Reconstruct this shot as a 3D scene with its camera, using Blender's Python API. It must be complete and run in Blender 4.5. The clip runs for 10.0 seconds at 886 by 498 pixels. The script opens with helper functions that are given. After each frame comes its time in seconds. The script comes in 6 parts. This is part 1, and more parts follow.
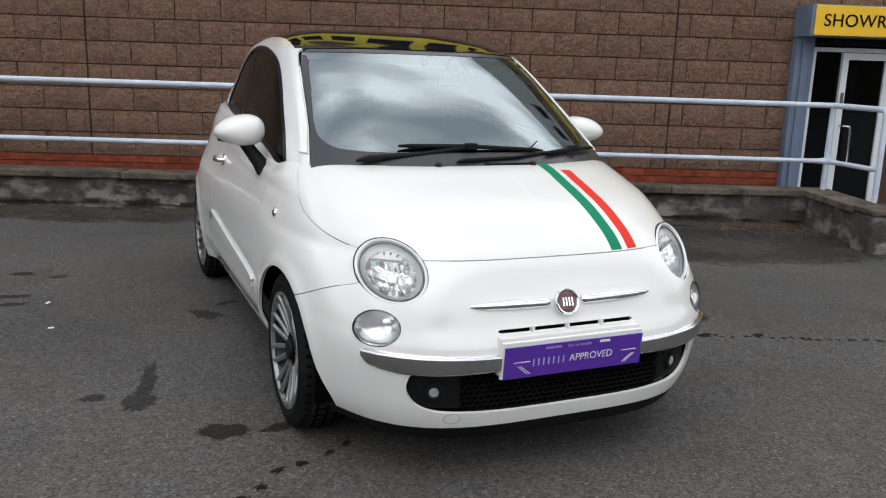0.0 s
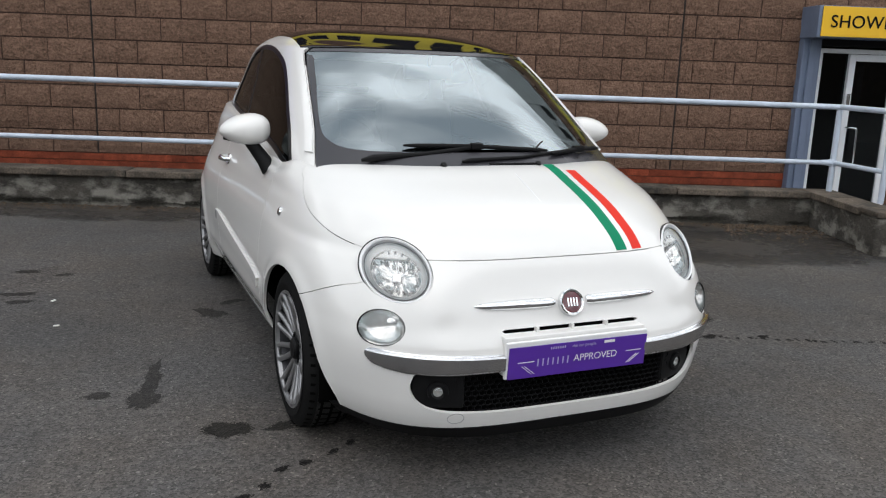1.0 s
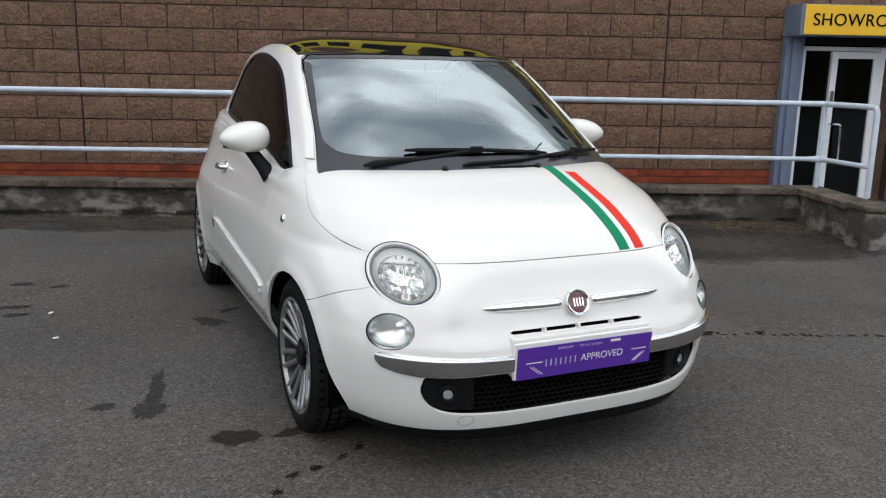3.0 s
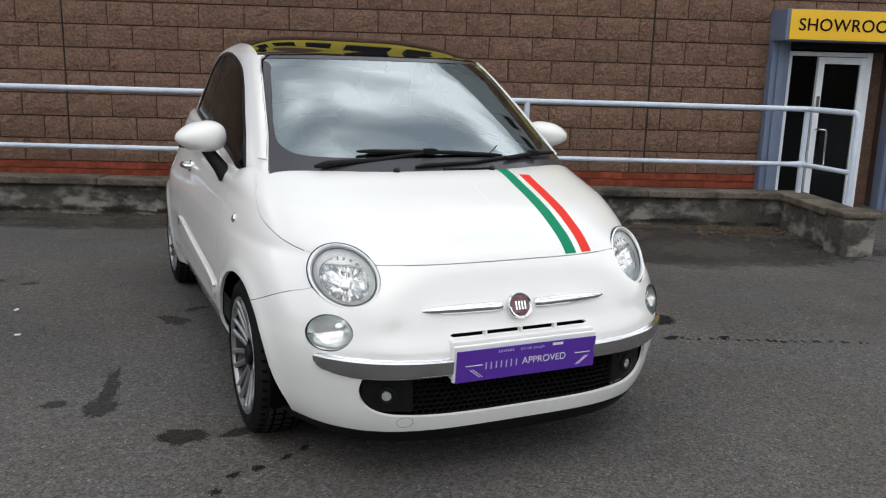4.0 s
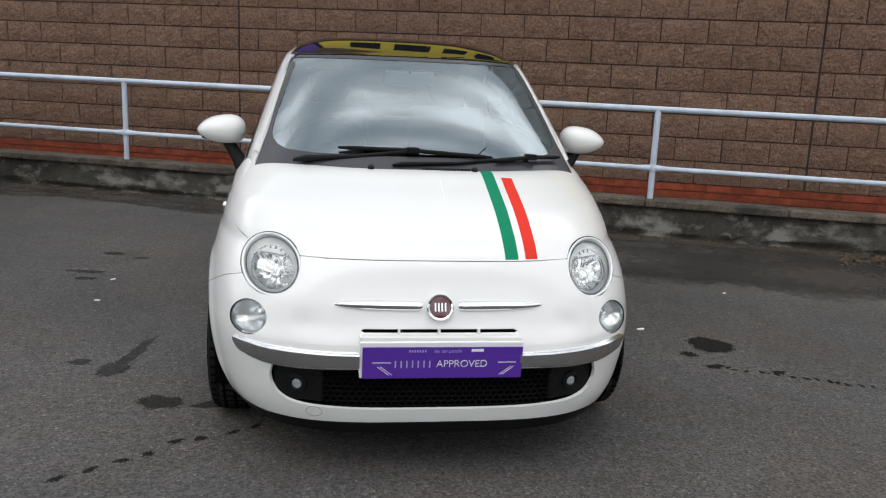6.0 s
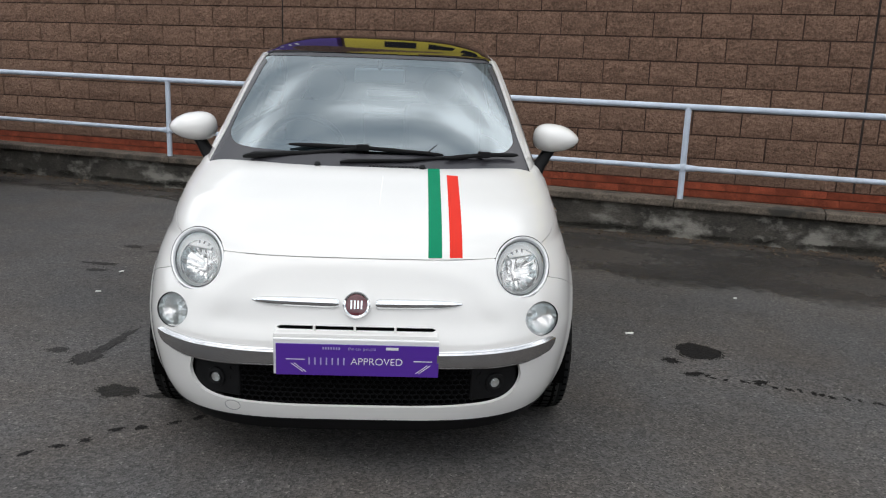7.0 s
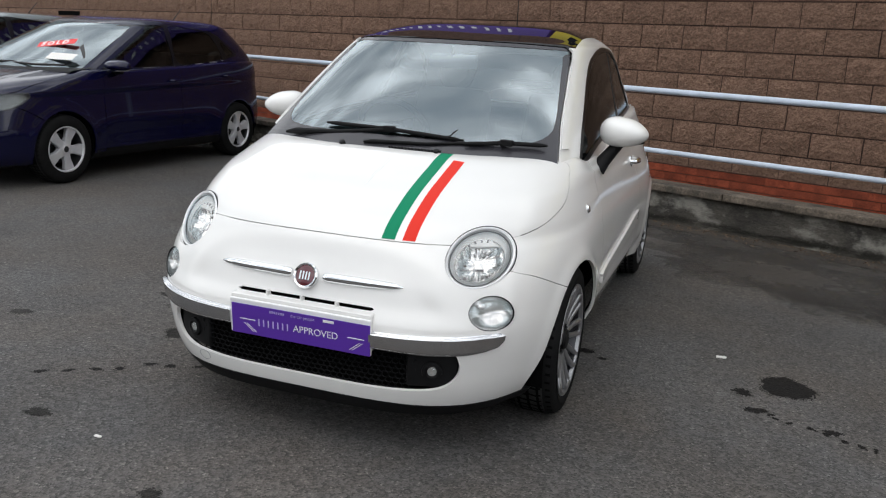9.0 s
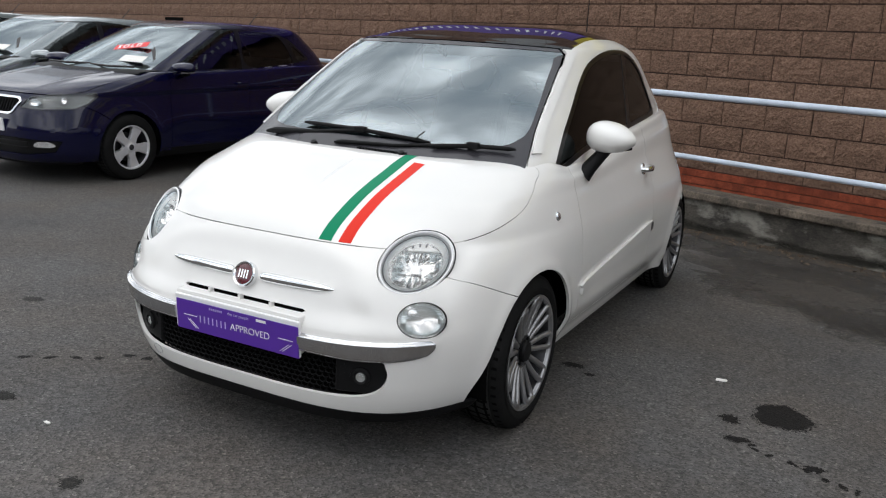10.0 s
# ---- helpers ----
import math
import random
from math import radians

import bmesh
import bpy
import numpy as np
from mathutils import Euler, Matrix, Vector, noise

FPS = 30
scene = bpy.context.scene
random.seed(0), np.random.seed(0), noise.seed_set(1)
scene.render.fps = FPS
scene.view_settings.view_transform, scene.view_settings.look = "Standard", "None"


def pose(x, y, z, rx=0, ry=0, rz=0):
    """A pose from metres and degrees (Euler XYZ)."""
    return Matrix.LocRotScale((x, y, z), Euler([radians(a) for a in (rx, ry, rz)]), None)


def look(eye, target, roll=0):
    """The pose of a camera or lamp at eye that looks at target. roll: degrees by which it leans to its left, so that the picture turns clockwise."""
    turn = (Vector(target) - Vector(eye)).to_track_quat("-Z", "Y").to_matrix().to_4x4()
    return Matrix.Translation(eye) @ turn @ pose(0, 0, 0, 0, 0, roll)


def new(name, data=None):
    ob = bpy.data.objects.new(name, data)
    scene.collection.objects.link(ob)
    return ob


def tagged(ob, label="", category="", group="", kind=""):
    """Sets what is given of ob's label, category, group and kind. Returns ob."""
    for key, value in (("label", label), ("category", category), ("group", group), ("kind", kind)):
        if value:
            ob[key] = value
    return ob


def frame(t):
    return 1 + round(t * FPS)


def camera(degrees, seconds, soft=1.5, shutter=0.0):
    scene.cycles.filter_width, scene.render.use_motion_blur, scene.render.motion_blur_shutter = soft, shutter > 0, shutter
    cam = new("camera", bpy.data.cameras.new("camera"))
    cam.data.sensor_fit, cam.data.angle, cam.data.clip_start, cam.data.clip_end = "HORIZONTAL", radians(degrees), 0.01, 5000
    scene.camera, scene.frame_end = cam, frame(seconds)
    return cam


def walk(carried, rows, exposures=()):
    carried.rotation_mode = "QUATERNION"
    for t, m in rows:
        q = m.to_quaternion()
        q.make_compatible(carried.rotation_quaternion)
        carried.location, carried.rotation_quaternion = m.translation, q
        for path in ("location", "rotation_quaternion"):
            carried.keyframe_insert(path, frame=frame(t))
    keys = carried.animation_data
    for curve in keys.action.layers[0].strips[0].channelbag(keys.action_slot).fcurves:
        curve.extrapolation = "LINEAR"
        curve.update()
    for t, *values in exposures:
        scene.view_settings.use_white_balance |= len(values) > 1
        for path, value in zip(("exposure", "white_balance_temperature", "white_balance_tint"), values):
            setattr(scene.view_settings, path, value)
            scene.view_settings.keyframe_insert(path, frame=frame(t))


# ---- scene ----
EXPO = 0.0
cam = camera(55.6, 10.0, soft=1.15)
PATH = [
    (0, (-1.47, -2.26, 1.346), (-0.669, -0.48, 0.91), 2.0),
    (0.5, (-1.472, -2.26, 1.346), (-0.675, -0.479, 0.909), 2.1),
    (1, (-1.47, -2.26, 1.344), (-0.679, -0.475, 0.908), 2.2),
    (1.5, (-1.472, -2.254, 1.343), (-0.684, -0.469, 0.907), 2.3),
    (2, (-1.484, -2.253, 1.344), (-0.697, -0.466, 0.909), 2.3),
    (3.3, (-1.549, -2.249, 1.346), (-0.716, -0.481, 0.921), 1.1),
    (3.5, (-1.527, -2.26, 1.346), (-0.691, -0.494, 0.92), 1.4),
    (4, (-1.362, -2.331, 1.355), (-0.543, -0.556, 0.93), 1.8),
    (4.5, (-1.176, -2.41, 1.361), (-0.535, -0.566, 0.93), 1.2),
    (5, (-0.947, -2.475, 1.359), (-0.37, -0.609, 0.931), 2.5),
    (5.5, (-0.704, -2.548, 1.37), (-0.173, -0.668, 0.943), 2.6),
    (5.7, (-0.580, -2.589, 1.360), (-0.150, -0.682, 0.935), 2.6),
    (6.8, (0.026, -2.622, 1.364), (0.170, -0.675, 0.931), 2.3),
    (7, (0.146, -2.629, 1.373), (0.239, -0.68, 0.935), 2.2),
    (7.5, (0.484, -2.634, 1.378), (0.357, -0.69, 0.929), 3.0),
    (8, (0.757, -2.6, 1.371), (0.462, -0.678, 0.901), 2.6),
    (8.5, (1.024, -2.509, 1.382), (0.653, -0.6, 0.915), 2.8),
    (9, (1.333, -2.414, 1.372), (0.686, -0.582, 0.896), 3.1),
    (9.5, (1.589, -2.289, 1.369), (0.783, -0.522, 0.89), 2.9),
    (10, (1.819, -2.106, 1.373), (0.93, -0.378, 0.899), 3.3),
]
walk(cam, [(t, look(eye, target, roll)) for t, eye, target, roll in PATH], [(0, EXPO)])

# ---- world and sun: bright broken overcast ----
world = bpy.data.worlds.new("sky")
scene.world = world
world.use_nodes = True
wn, wl = world.node_tree.nodes, world.node_tree.links
wn.clear()
SUN_EL, SUN_AZ = 58, 192
sky = wn.new("ShaderNodeTexSky")
sky.sky_type, sky.sun_disc = "NISHITA", False
sky.sun_elevation, sky.sun_rotation = radians(SUN_EL), radians(SUN_AZ)
wco = wn.new("ShaderNodeTexCoord")
wmap = wn.new("ShaderNodeMapping")
wmap.inputs["Scale"].default_value = (0.34, 1.7, 1.4)
wmap.inputs["Location"].default_value = (-0.75, 3.12, 2.2)
wno = wn.new("ShaderNodeTexNoise")
wno.inputs["Scale"].default_value, wno.inputs["Detail"].default_value, wno.inputs["Roughness"].default_value = 1.9, 6.0, 0.50
wno.inputs["Distortion"].default_value = 0.35
wra = wn.new("ShaderNodeValToRGB")
for e, (p, c) in zip((wra.color_ramp.elements[0], wra.color_ramp.elements[1]), ((0.31, (0.72, 0.80, 0.86, 1)), (0.60, (2.85, 2.88, 2.92, 1)))):
    e.position, e.color = p, c
mid = wra.color_ramp.elements.new(0.45)
mid.color = (1.24, 1.28, 1.32, 1)
wb1 = wn.new("ShaderNodeBackground")
wb1.inputs["Strength"].default_value = 0.03
wb2 = wn.new("ShaderNodeBackground")
wb2.inputs["Strength"].default_value = 0.515
wad = wn.new("ShaderNodeAddShader")
wou = wn.new("ShaderNodeOutputWorld")
wl.new(sky.outputs["Color"], wb1.inputs["Color"])
wl.new(wco.outputs["Generated"], wmap.inputs["Vector"])
wl.new(wmap.outputs["Vector"], wno.inputs["Vector"])
wn2 = wn.new("ShaderNodeTexNoise")
wn2.inputs["Scale"].default_value, wn2.inputs["Detail"].default_value, wn2.inputs["Roughness"].default_value = 4.0, 6.0, 0.46
wn2.inputs["Distortion"].default_value = 0.3
wl.new(wmap.outputs["Vector"], wn2.inputs["Vector"])
wmx = wn.new("ShaderNodeMath")
wmx.operation = "MULTIPLY_ADD"
wmx.inputs[1].default_value, wsub = 0.75, wn.new("ShaderNodeMath")
wsub.operation = "SUBTRACT"
wsub.inputs[1].default_value = 0.5
wl.new(wn2.outputs["Fac"], wsub.inputs[0])
wl.new(wsub.outputs[0], wmx.inputs[0])
wl.new(wno.outputs["Fac"], wmx.inputs[2])
wl.new(wmx.outputs[0], wra.inputs["Fac"])
wse = wn.new("ShaderNodeSeparateXYZ")
wgr = wn.new("ShaderNodeMapRange")
wgr.inputs["From Min"].default_value, wgr.inputs["From Max"].default_value = 0.0, 1.0
wgr.inputs["To Min"].default_value, wgr.inputs["To Max"].default_value = 1.15, 1.50
wvs = wn.new("ShaderNodeVectorMath")
wvs.operation = "SCALE"
wl.new(wco.outputs["Generated"], wse.inputs[0])
wl.new(wse.outputs["Z"], wgr.inputs["Value"])
wl.new(wra.outputs["Color"], wvs.inputs[0])
wl.new(wgr.outputs["Result"], wvs.inputs["Scale"])
wl.new(wvs.outputs[0], wb2.inputs["Color"])
wl.new(wb1.outputs[0], wad.inputs[0])
wl.new(wb2.outputs[0], wad.inputs[1])
wl.new(wad.outputs[0], wou.inputs["Surface"])
sun = new("sun", bpy.data.lights.new("sun", "SUN"))
sun.data.energy, sun.data.angle, sun.data.color = 0.25, radians(44), (1.0, 0.96, 0.9)
sa, se = radians(SUN_AZ), radians(SUN_EL)
sun.matrix_world = look((20 * math.sin(sa) * math.cos(se), 20 * math.cos(sa) * math.cos(se), 20 * math.sin(se)), (0, 0, 0))


# ---- materials ----
def material(name, color, rough=0.5, metal=0.0, coat=0.0, vary=0.0, scale=8.0, fine=0.0, fine_scale=120.0, bump=0.0, bump_scale=60.0,
             dist=0.004, each=0.0, spec=0.5, dark=None, stretch=None, dirt=None):
    """A surface: base colour, broad variation, fine grain, relief and a shift from piece to piece. dirt: (colour, scale, threshold)."""
    m = bpy.data.materials.new(name)
    m.use_nodes = True
    n, k = m.node_tree.nodes, m.node_tree.links
    b = n["Principled BSDF"]
    b.inputs["Base Color"].default_value = (*color, 1)
    b.inputs["Roughness"].default_value, b.inputs["Metallic"].default_value = rough, metal
    b.inputs["Coat Weight"].default_value, b.inputs["Coat Roughness"].default_value = coat, 0.05
    b.inputs["Specular IOR Level"].default_value = spec
    co = n.new("ShaderNodeTexCoord")
    src = co.outputs["Object"]
    if stretch:
        mp = n.new("ShaderNodeMapping")
        mp.inputs["Scale"].default_value = stretch
        k.new(src, mp.inputs["Vector"])
        src = mp.outputs["Vector"]
    if each:
        inf = n.new("ShaderNodeObjectInfo")
        ad = n.new("ShaderNodeVectorMath")
        ad.operation = "ADD"
        sc = n.new("ShaderNodeVectorMath")
        sc.operation = "SCALE"
        cb = n.new("ShaderNodeCombineXYZ")
        for i in range(3):
            k.new(inf.outputs["Random"], cb.inputs[i])
        k.new(cb.outputs[0], sc.inputs[0])
        sc.inputs["Scale"].default_value = 37.0
        k.new(src, ad.inputs[0])
        k.new(sc.outputs[0], ad.inputs[1])
        src = ad.outputs[0]

    def noise_node(s, detail=5.0, r=0.6):
        t = n.new("ShaderNodeTexNoise")
        t.inputs["Scale"].default_value, t.inputs["Detail"].default_value, t.inputs["Roughness"].default_value = s, detail, r
        k.new(src, t.inputs["Vector"])
        return t

    def blend(fac, a, bcol, mode="MIX"):
        x = n.new("ShaderNodeMix")
        x.data_type, x.blend_type = "RGBA", mode
        if fac is not None:
            k.new(fac, x.inputs["Factor"])
        else:
            x.inputs["Factor"].default_value = 1.0
        for sock, v in ((x.inputs[6], a), (x.inputs[7], bcol)):
            if isinstance(v, tuple):
                sock.default_value = (*v, 1)
            else:
                k.new(v, sock)
        return x.outputs[2]

    def ramp(fac, lo, hi):
        r = n.new("ShaderNodeMapRange")
        r.inputs["From Min"].default_value, r.inputs["From Max"].default_value = lo, hi
        k.new(fac, r.inputs["Value"])
        return r.outputs["Result"]

    lo = dark or tuple(c * (1 - vary) for c in color)
    cur = color
    if vary or dark:
        cur = blend(ramp(noise_node(scale).outputs["Fac"], 0.35, 0.65), lo, tuple(min(1, c * (1 + vary * 0.6)) for c in color))
    if fine:
        g = n.new("ShaderNodeMapRange")
        g.inputs["From Min"].default_value, g.inputs["From Max"].default_value = 0.3, 0.7
        g.inputs["To Min"].default_value, g.inputs["To Max"].default_value = 1 - fine, 1 + fine
        k.new(noise_node(fine_scale, 3.0, 0.7).outputs["Fac"], g.inputs["Value"])
        v = n.new("ShaderNodeVectorMath")
        v.operation = "SCALE"
        if isinstance(cur, tuple):
            v.inputs[0].default_value = cur
        else:
            k.new(cur, v.inputs[0])
        k.new(g.outputs["Result"], v.inputs["Scale"])
        cur = v.outputs[0]
    if dirt:
        dc, ds, dt = dirt
        cur = blend(ramp(noise_node(ds, 7.0, 0.65).outputs["Fac"], dt, dt + 0.12), cur, dc)
    if each:
        g = n.new("ShaderNodeMapRange")
        g.inputs["To Min"].default_value, g.inputs["To Max"].default_value = 1 - each, 1 + each
        k.new(inf.outputs["Random"], g.inputs["Value"])
        v = n.new("ShaderNodeVectorMath")
        v.operation = "SCALE"
        if isinstance(cur, tuple):
            v.inputs[0].default_value = cur
        else:
            k.new(cur, v.inputs[0])
        k.new(g.outputs["Result"], v.inputs["Scale"])
        cur = v.outputs[0]
    if not isinstance(cur, tuple):
        k.new(cur, b.inputs["Base Color"])
    if bump:
        bu = n.new("ShaderNodeBump")
        bu.inputs["Strength"].default_value, bu.inputs["Distance"].default_value = bump, dist
        k.new(noise_node(bump_scale, 6.0, 0.65).outputs["Fac"], bu.inputs["Height"])
        k.new(bu.outputs["Normal"], b.inputs["Normal"])
    return m


def glass_sheet(name, tint, gloss_rough=0.0, ior=1.5):
    """A thin pane: clear or tinted, with a real surface reflection."""
    m = bpy.data.materials.new(name)
    m.use_nodes = True
    n, k = m.node_tree.nodes, m.node_tree.links
    n.clear()
    fr, tr, gl, mx, ou = (n.new("ShaderNode" + s) for s in ("Fresnel", "BsdfTransparent", "BsdfGlossy", "MixShader", "OutputMaterial"))
    fr.inputs["IOR"].default_value = ior
    tr.inputs["Color"].default_value = (*tint, 1)
    gl.inputs["Color"].default_value = (0.86, 0.96, 1.0, 1)
    gl.inputs["Roughness"].default_value = gloss_rough
    k.new(fr.outputs[0], mx.inputs[0])
    k.new(tr.outputs[0], mx.inputs[1])
    k.new(gl.outputs[0], mx.inputs[2])
    k.new(mx.outputs[0], ou.inputs["Surface"])
    return m


def thinning(m, plane, grain):
    """Lets a patch of growth or silt thin out unevenly from its middle to its rim; plane picks the two axes it lies in."""
    n, k = m.node_tree.nodes, m.node_tree.links
    co = n.new("ShaderNodeTexCoord")
    cen = n.new("ShaderNodeVectorMath")
    cen.operation, cen.inputs[1].default_value = "MULTIPLY_ADD", tuple(2 * a for a in plane)
    cen.inputs[2].default_value = tuple(-a for a in plane)
    k.new(co.outputs["Generated"], cen.inputs[0])
    ln = n.new("ShaderNodeVectorMath")
    ln.operation = "LENGTH"
    k.new(cen.outputs[0], ln.inputs[0])
    nz = n.new("ShaderNodeTexNoise")
    nz.inputs["Scale"].default_value, nz.inputs["Detail"].default_value, nz.inputs["Roughness"].default_value = grain, 7.0, 0.7
    k.new(co.outputs["Object"], nz.inputs["Vector"])
    add = n.new("ShaderNodeMath")
    add.operation = "ADD"
    k.new(ln.outputs["Value"], add.inputs[0])
    k.new(nz.outputs["Fac"], add.inputs[1])
    rg = n.new("ShaderNodeMapRange")
    for key, val in zip(("From Min", "From Max", "To Min", "To Max"), (0.75, 1.35, 0.85, 0.0)):
        rg.inputs[key].default_value = val
    k.new(add.outputs[0], rg.inputs["Value"])
    k.new(rg.outputs["Result"], n["Principled BSDF"].inputs["Alpha"])
    return m


def asphalt(name, tone, rough, contrast, spec=0.5):
    """Rolled asphalt: pale and dark stones in binder, worn lighter and darker in broad patches."""
    m = bpy.data.materials.new(name)
    m.use_nodes = True
    n, k = m.node_tree.nodes, m.node_tree.links
    b = n["Principled BSDF"]
    b.inputs["Roughness"].default_value, b.inputs["Specular IOR Level"].default_value = rough, spec
    geo = n.new("ShaderNodeNewGeometry")

    def tex(kind, scale, **kw):
        t = n.new("ShaderNodeTex" + kind)
        t.inputs["Scale"].default_value = scale
        for key, val in kw.items():
            t.inputs[key].default_value = val
        k.new(geo.outputs["Position"], t.inputs["Vector"])
        return t

    def ranged(sock, a, z, lo, hi):
        r = n.new("ShaderNodeMapRange")
        for key, val in zip(("From Min", "From Max", "To Min", "To Max"), (a, z, lo, hi)):
            r.inputs[key].default_value = val
        k.new(sock, r.inputs["Value"])
        return r.outputs["Result"]

    def times(a, c):
        x = n.new("ShaderNodeMath")
        x.operation = "MULTIPLY"
        k.new(a, x.inputs[0])
        k.new(c, x.inputs[1])
        return x.outputs[0]
    cells = tex("Voronoi", 125.0)
    sep = n.new("ShaderNodeSeparateColor")
    k.new(cells.outputs["Color"], sep.inputs["Color"])
    stone = ranged(sep.outputs[0], 0.0, 1.0, 1 - contrast, 1 + contrast)
    pale = ranged(sep.outputs[1], 0.90, 0.97, 1.0, 1.7)
    grain = ranged(tex("Noise", 32.0, Detail=4.0).outputs["Fac"], 0.3, 0.7, 0.82, 1.18)
    wear = ranged(tex("Noise", 0.7, Detail=5.0, Roughness=0.6).outputs["Fac"], 0.32, 0.68, 0.74, 1.2)
    patch = ranged(tex("Noise", 2.6, Detail=6.0, Roughness=0.7).outputs["Fac"], 0.56, 0.68, 1.0, 0.78)
    val = times(times(times(stone, pale), times(grain, wear)), patch)
    sc = n.new("ShaderNodeVectorMath")
    sc.operation = "SCALE"
    tint = n.new("ShaderNodeMix")
    tint.data_type = "RGBA"
    tint.inputs[6].default_value = (*tone, 1)
    tint.inputs[7].default_value = (tone[0] * 1.06, tone[1] * 0.97, tone[2] * 0.88, 1)
    k.new(ranged(tex("Noise", 1.1, Detail=5.0, Roughness=0.65).outputs["Fac"], 0.40, 0.62, 0.0, 1.0), tint.inputs["Factor"])
    k.new(tint.outputs[2], sc.inputs[0])
    k.new(val, sc.inputs["Scale"])
    k.new(sc.outputs[0], b.inputs["Base Color"])
    bu = n.new("ShaderNodeBump")
    bu.inputs["Strength"].default_value, bu.inputs["Distance"].default_value = 0.55, 0.005
    k.new(cells.outputs["Distance"], bu.inputs["Height"])
    k.new(bu.outputs["Normal"], b.inputs["Normal"])
    return m


M_ASPHALT = asphalt("asphalt", (0.0665, 0.0640, 0.0622), 0.82, 0.55)
M_STAIN = asphalt("oil_stain", (0.0075, 0.007, 0.007), 0.8, 0.45, 0.2)
M_OLDSTAIN = asphalt("old_oil_stain", (0.024, 0.023, 0.022), 0.8, 0.5, 0.3)
M_DULLSTAIN = asphalt("dull_oil_stain", (0.016, 0.0155, 0.014), 0.8, 0.5, 0.25)
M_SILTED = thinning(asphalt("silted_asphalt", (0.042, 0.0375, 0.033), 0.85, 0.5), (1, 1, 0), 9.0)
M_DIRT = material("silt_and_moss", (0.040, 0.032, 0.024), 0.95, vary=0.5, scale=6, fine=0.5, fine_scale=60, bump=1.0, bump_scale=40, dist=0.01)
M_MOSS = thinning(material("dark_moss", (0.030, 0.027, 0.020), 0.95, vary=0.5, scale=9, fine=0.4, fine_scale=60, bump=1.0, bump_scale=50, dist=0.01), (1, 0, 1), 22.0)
M_BLOCK = material("split_face_block", (0.194, 0.117, 0.081), 0.92, vary=0.14, scale=9, fine=0.32, fine_scale=46, bump=1.0, bump_scale=25, dist=0.040, each=0.07, spec=0.25)
M_MORTAR = material("mortar", (0.080, 0.046, 0.035), 0.95, vary=0.3, scale=3, fine=0.3, bump=0.5)
M_JOINT = material("brown_joint_sealant", (0.030, 0.020, 0.016), 0.8, vary=0.3, scale=6)
M_BRICK = material("red_brick", (0.222, 0.050, 0.024), 0.9, vary=0.35, scale=7, fine=0.3, fine_scale=90, bump=0.6, bump_scale=70, each=0.16, spec=0.25)
M_RENDER = material("stained_render", (0.066, 0.059, 0.049), 0.92, vary=0.5, scale=3.5, fine=0.35, fine_scale=45, bump=0.8, bump_scale=30, dist=0.01,
                    stretch=(1, 1, 1.6), dirt=((0.25, 0.237, 0.207), 3.0, 0.50))
M_COPING = material("coping_concrete", (0.112, 0.090, 0.069), 0.93, vary=0.5, scale=5, fine=0.5, fine_scale=60, bump=0.8, bump_scale=40, each=0.12,
                    dirt=((0.034, 0.031, 0.025), 4.5, 0.53))
M_RAIL = material("pale_blue_paint", (0.54, 0.605, 0.70), 0.42, vary=0.12, scale=6, fine=0.06, bump=0.15, bump_scale=30, dirt=((0.30, 0.29, 0.30), 9, 0.70))
M_GREYBLUE = material("grey_blue_cladding", (0.135, 0.17, 0.245), 0.45, vary=0.12, scale=3, fine=0.05)
M_CLADDING = material("pale_grey_cladding", (0.34, 0.35, 0.345), 0.5, vary=0.10, scale=2, fine=0.05)
M_YELLOW = material("yellow_sign", (0.85, 0.50, 0.02), 0.4, vary=0.05, scale=2)
M_FASCIA = material("faded_yellow_fascia", (0.60, 0.48, 0.02), 0.5, vary=0.06, scale=2)
M_BLACKSIGN = material("black_lettering", (0.006, 0.006, 0.006), 0.6, spec=0.1)
M_PURPLE = material("purple_sign", (0.07, 0.025, 0.26), 0.4, vary=0.06, scale=2)
M_WHITEPVC = material("white_frame", (0.72, 0.74, 0.76), 0.4, vary=0.06, scale=5)
# near-black: paints the unlit hall, also backs the cladding joints
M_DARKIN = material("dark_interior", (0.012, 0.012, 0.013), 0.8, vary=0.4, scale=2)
M_PAINT = material("white_car_paint", (0.765, 0.755, 0.73), 0.38, coat=1.0, vary=0.012, scale=2)
M_NAVY = material("navy_car_paint", (0.0016, 0.0020, 0.022), 0.25, coat=0.65, spec=0.1, vary=0.08, scale=60)
M_SILVER = material("silver_car_paint", (0.27, 0.30, 0.31), 0.25, coat=1.0, metal=0.7, vary=0.04, scale=50)
M_DKGREEN = material("dark_green_car_paint", (0.02, 0.035, 0.03), 0.25, coat=1.0, metal=0.3)
M_BLACKGLOSS = material("black_roof_glass", (0.006, 0.006, 0.008), 0.04, spec=0.75)
M_BLACKTRIM = material("black_plastic", (0.007, 0.007, 0.0075), 0.5, spec=0.14, vary=0.2, scale=20, fine=0.1)
M_SATIN = material("black_satin_trim", (0.005, 0.005, 0.0055), 0.3, spec=0.35)
# near-black colour that paints the shade inside cavities and under cars
M_VOID = material("cavity_shade", (0.003, 0.003, 0.003), 0.95, spec=0.03)
M_RUBBER = material("tyre_rubber", (0.010, 0.010, 0.010), 0.8, spec=0.08, vary=0.25, scale=9, fine=0.15, bump=0.2, bump_scale=90)
M_TREAD = material("worn_tread_rubber", (0.026, 0.026, 0.0255), 0.8, spec=0.12, vary=0.3, scale=30, fine=0.2, bump=0.2, bump_scale=90)
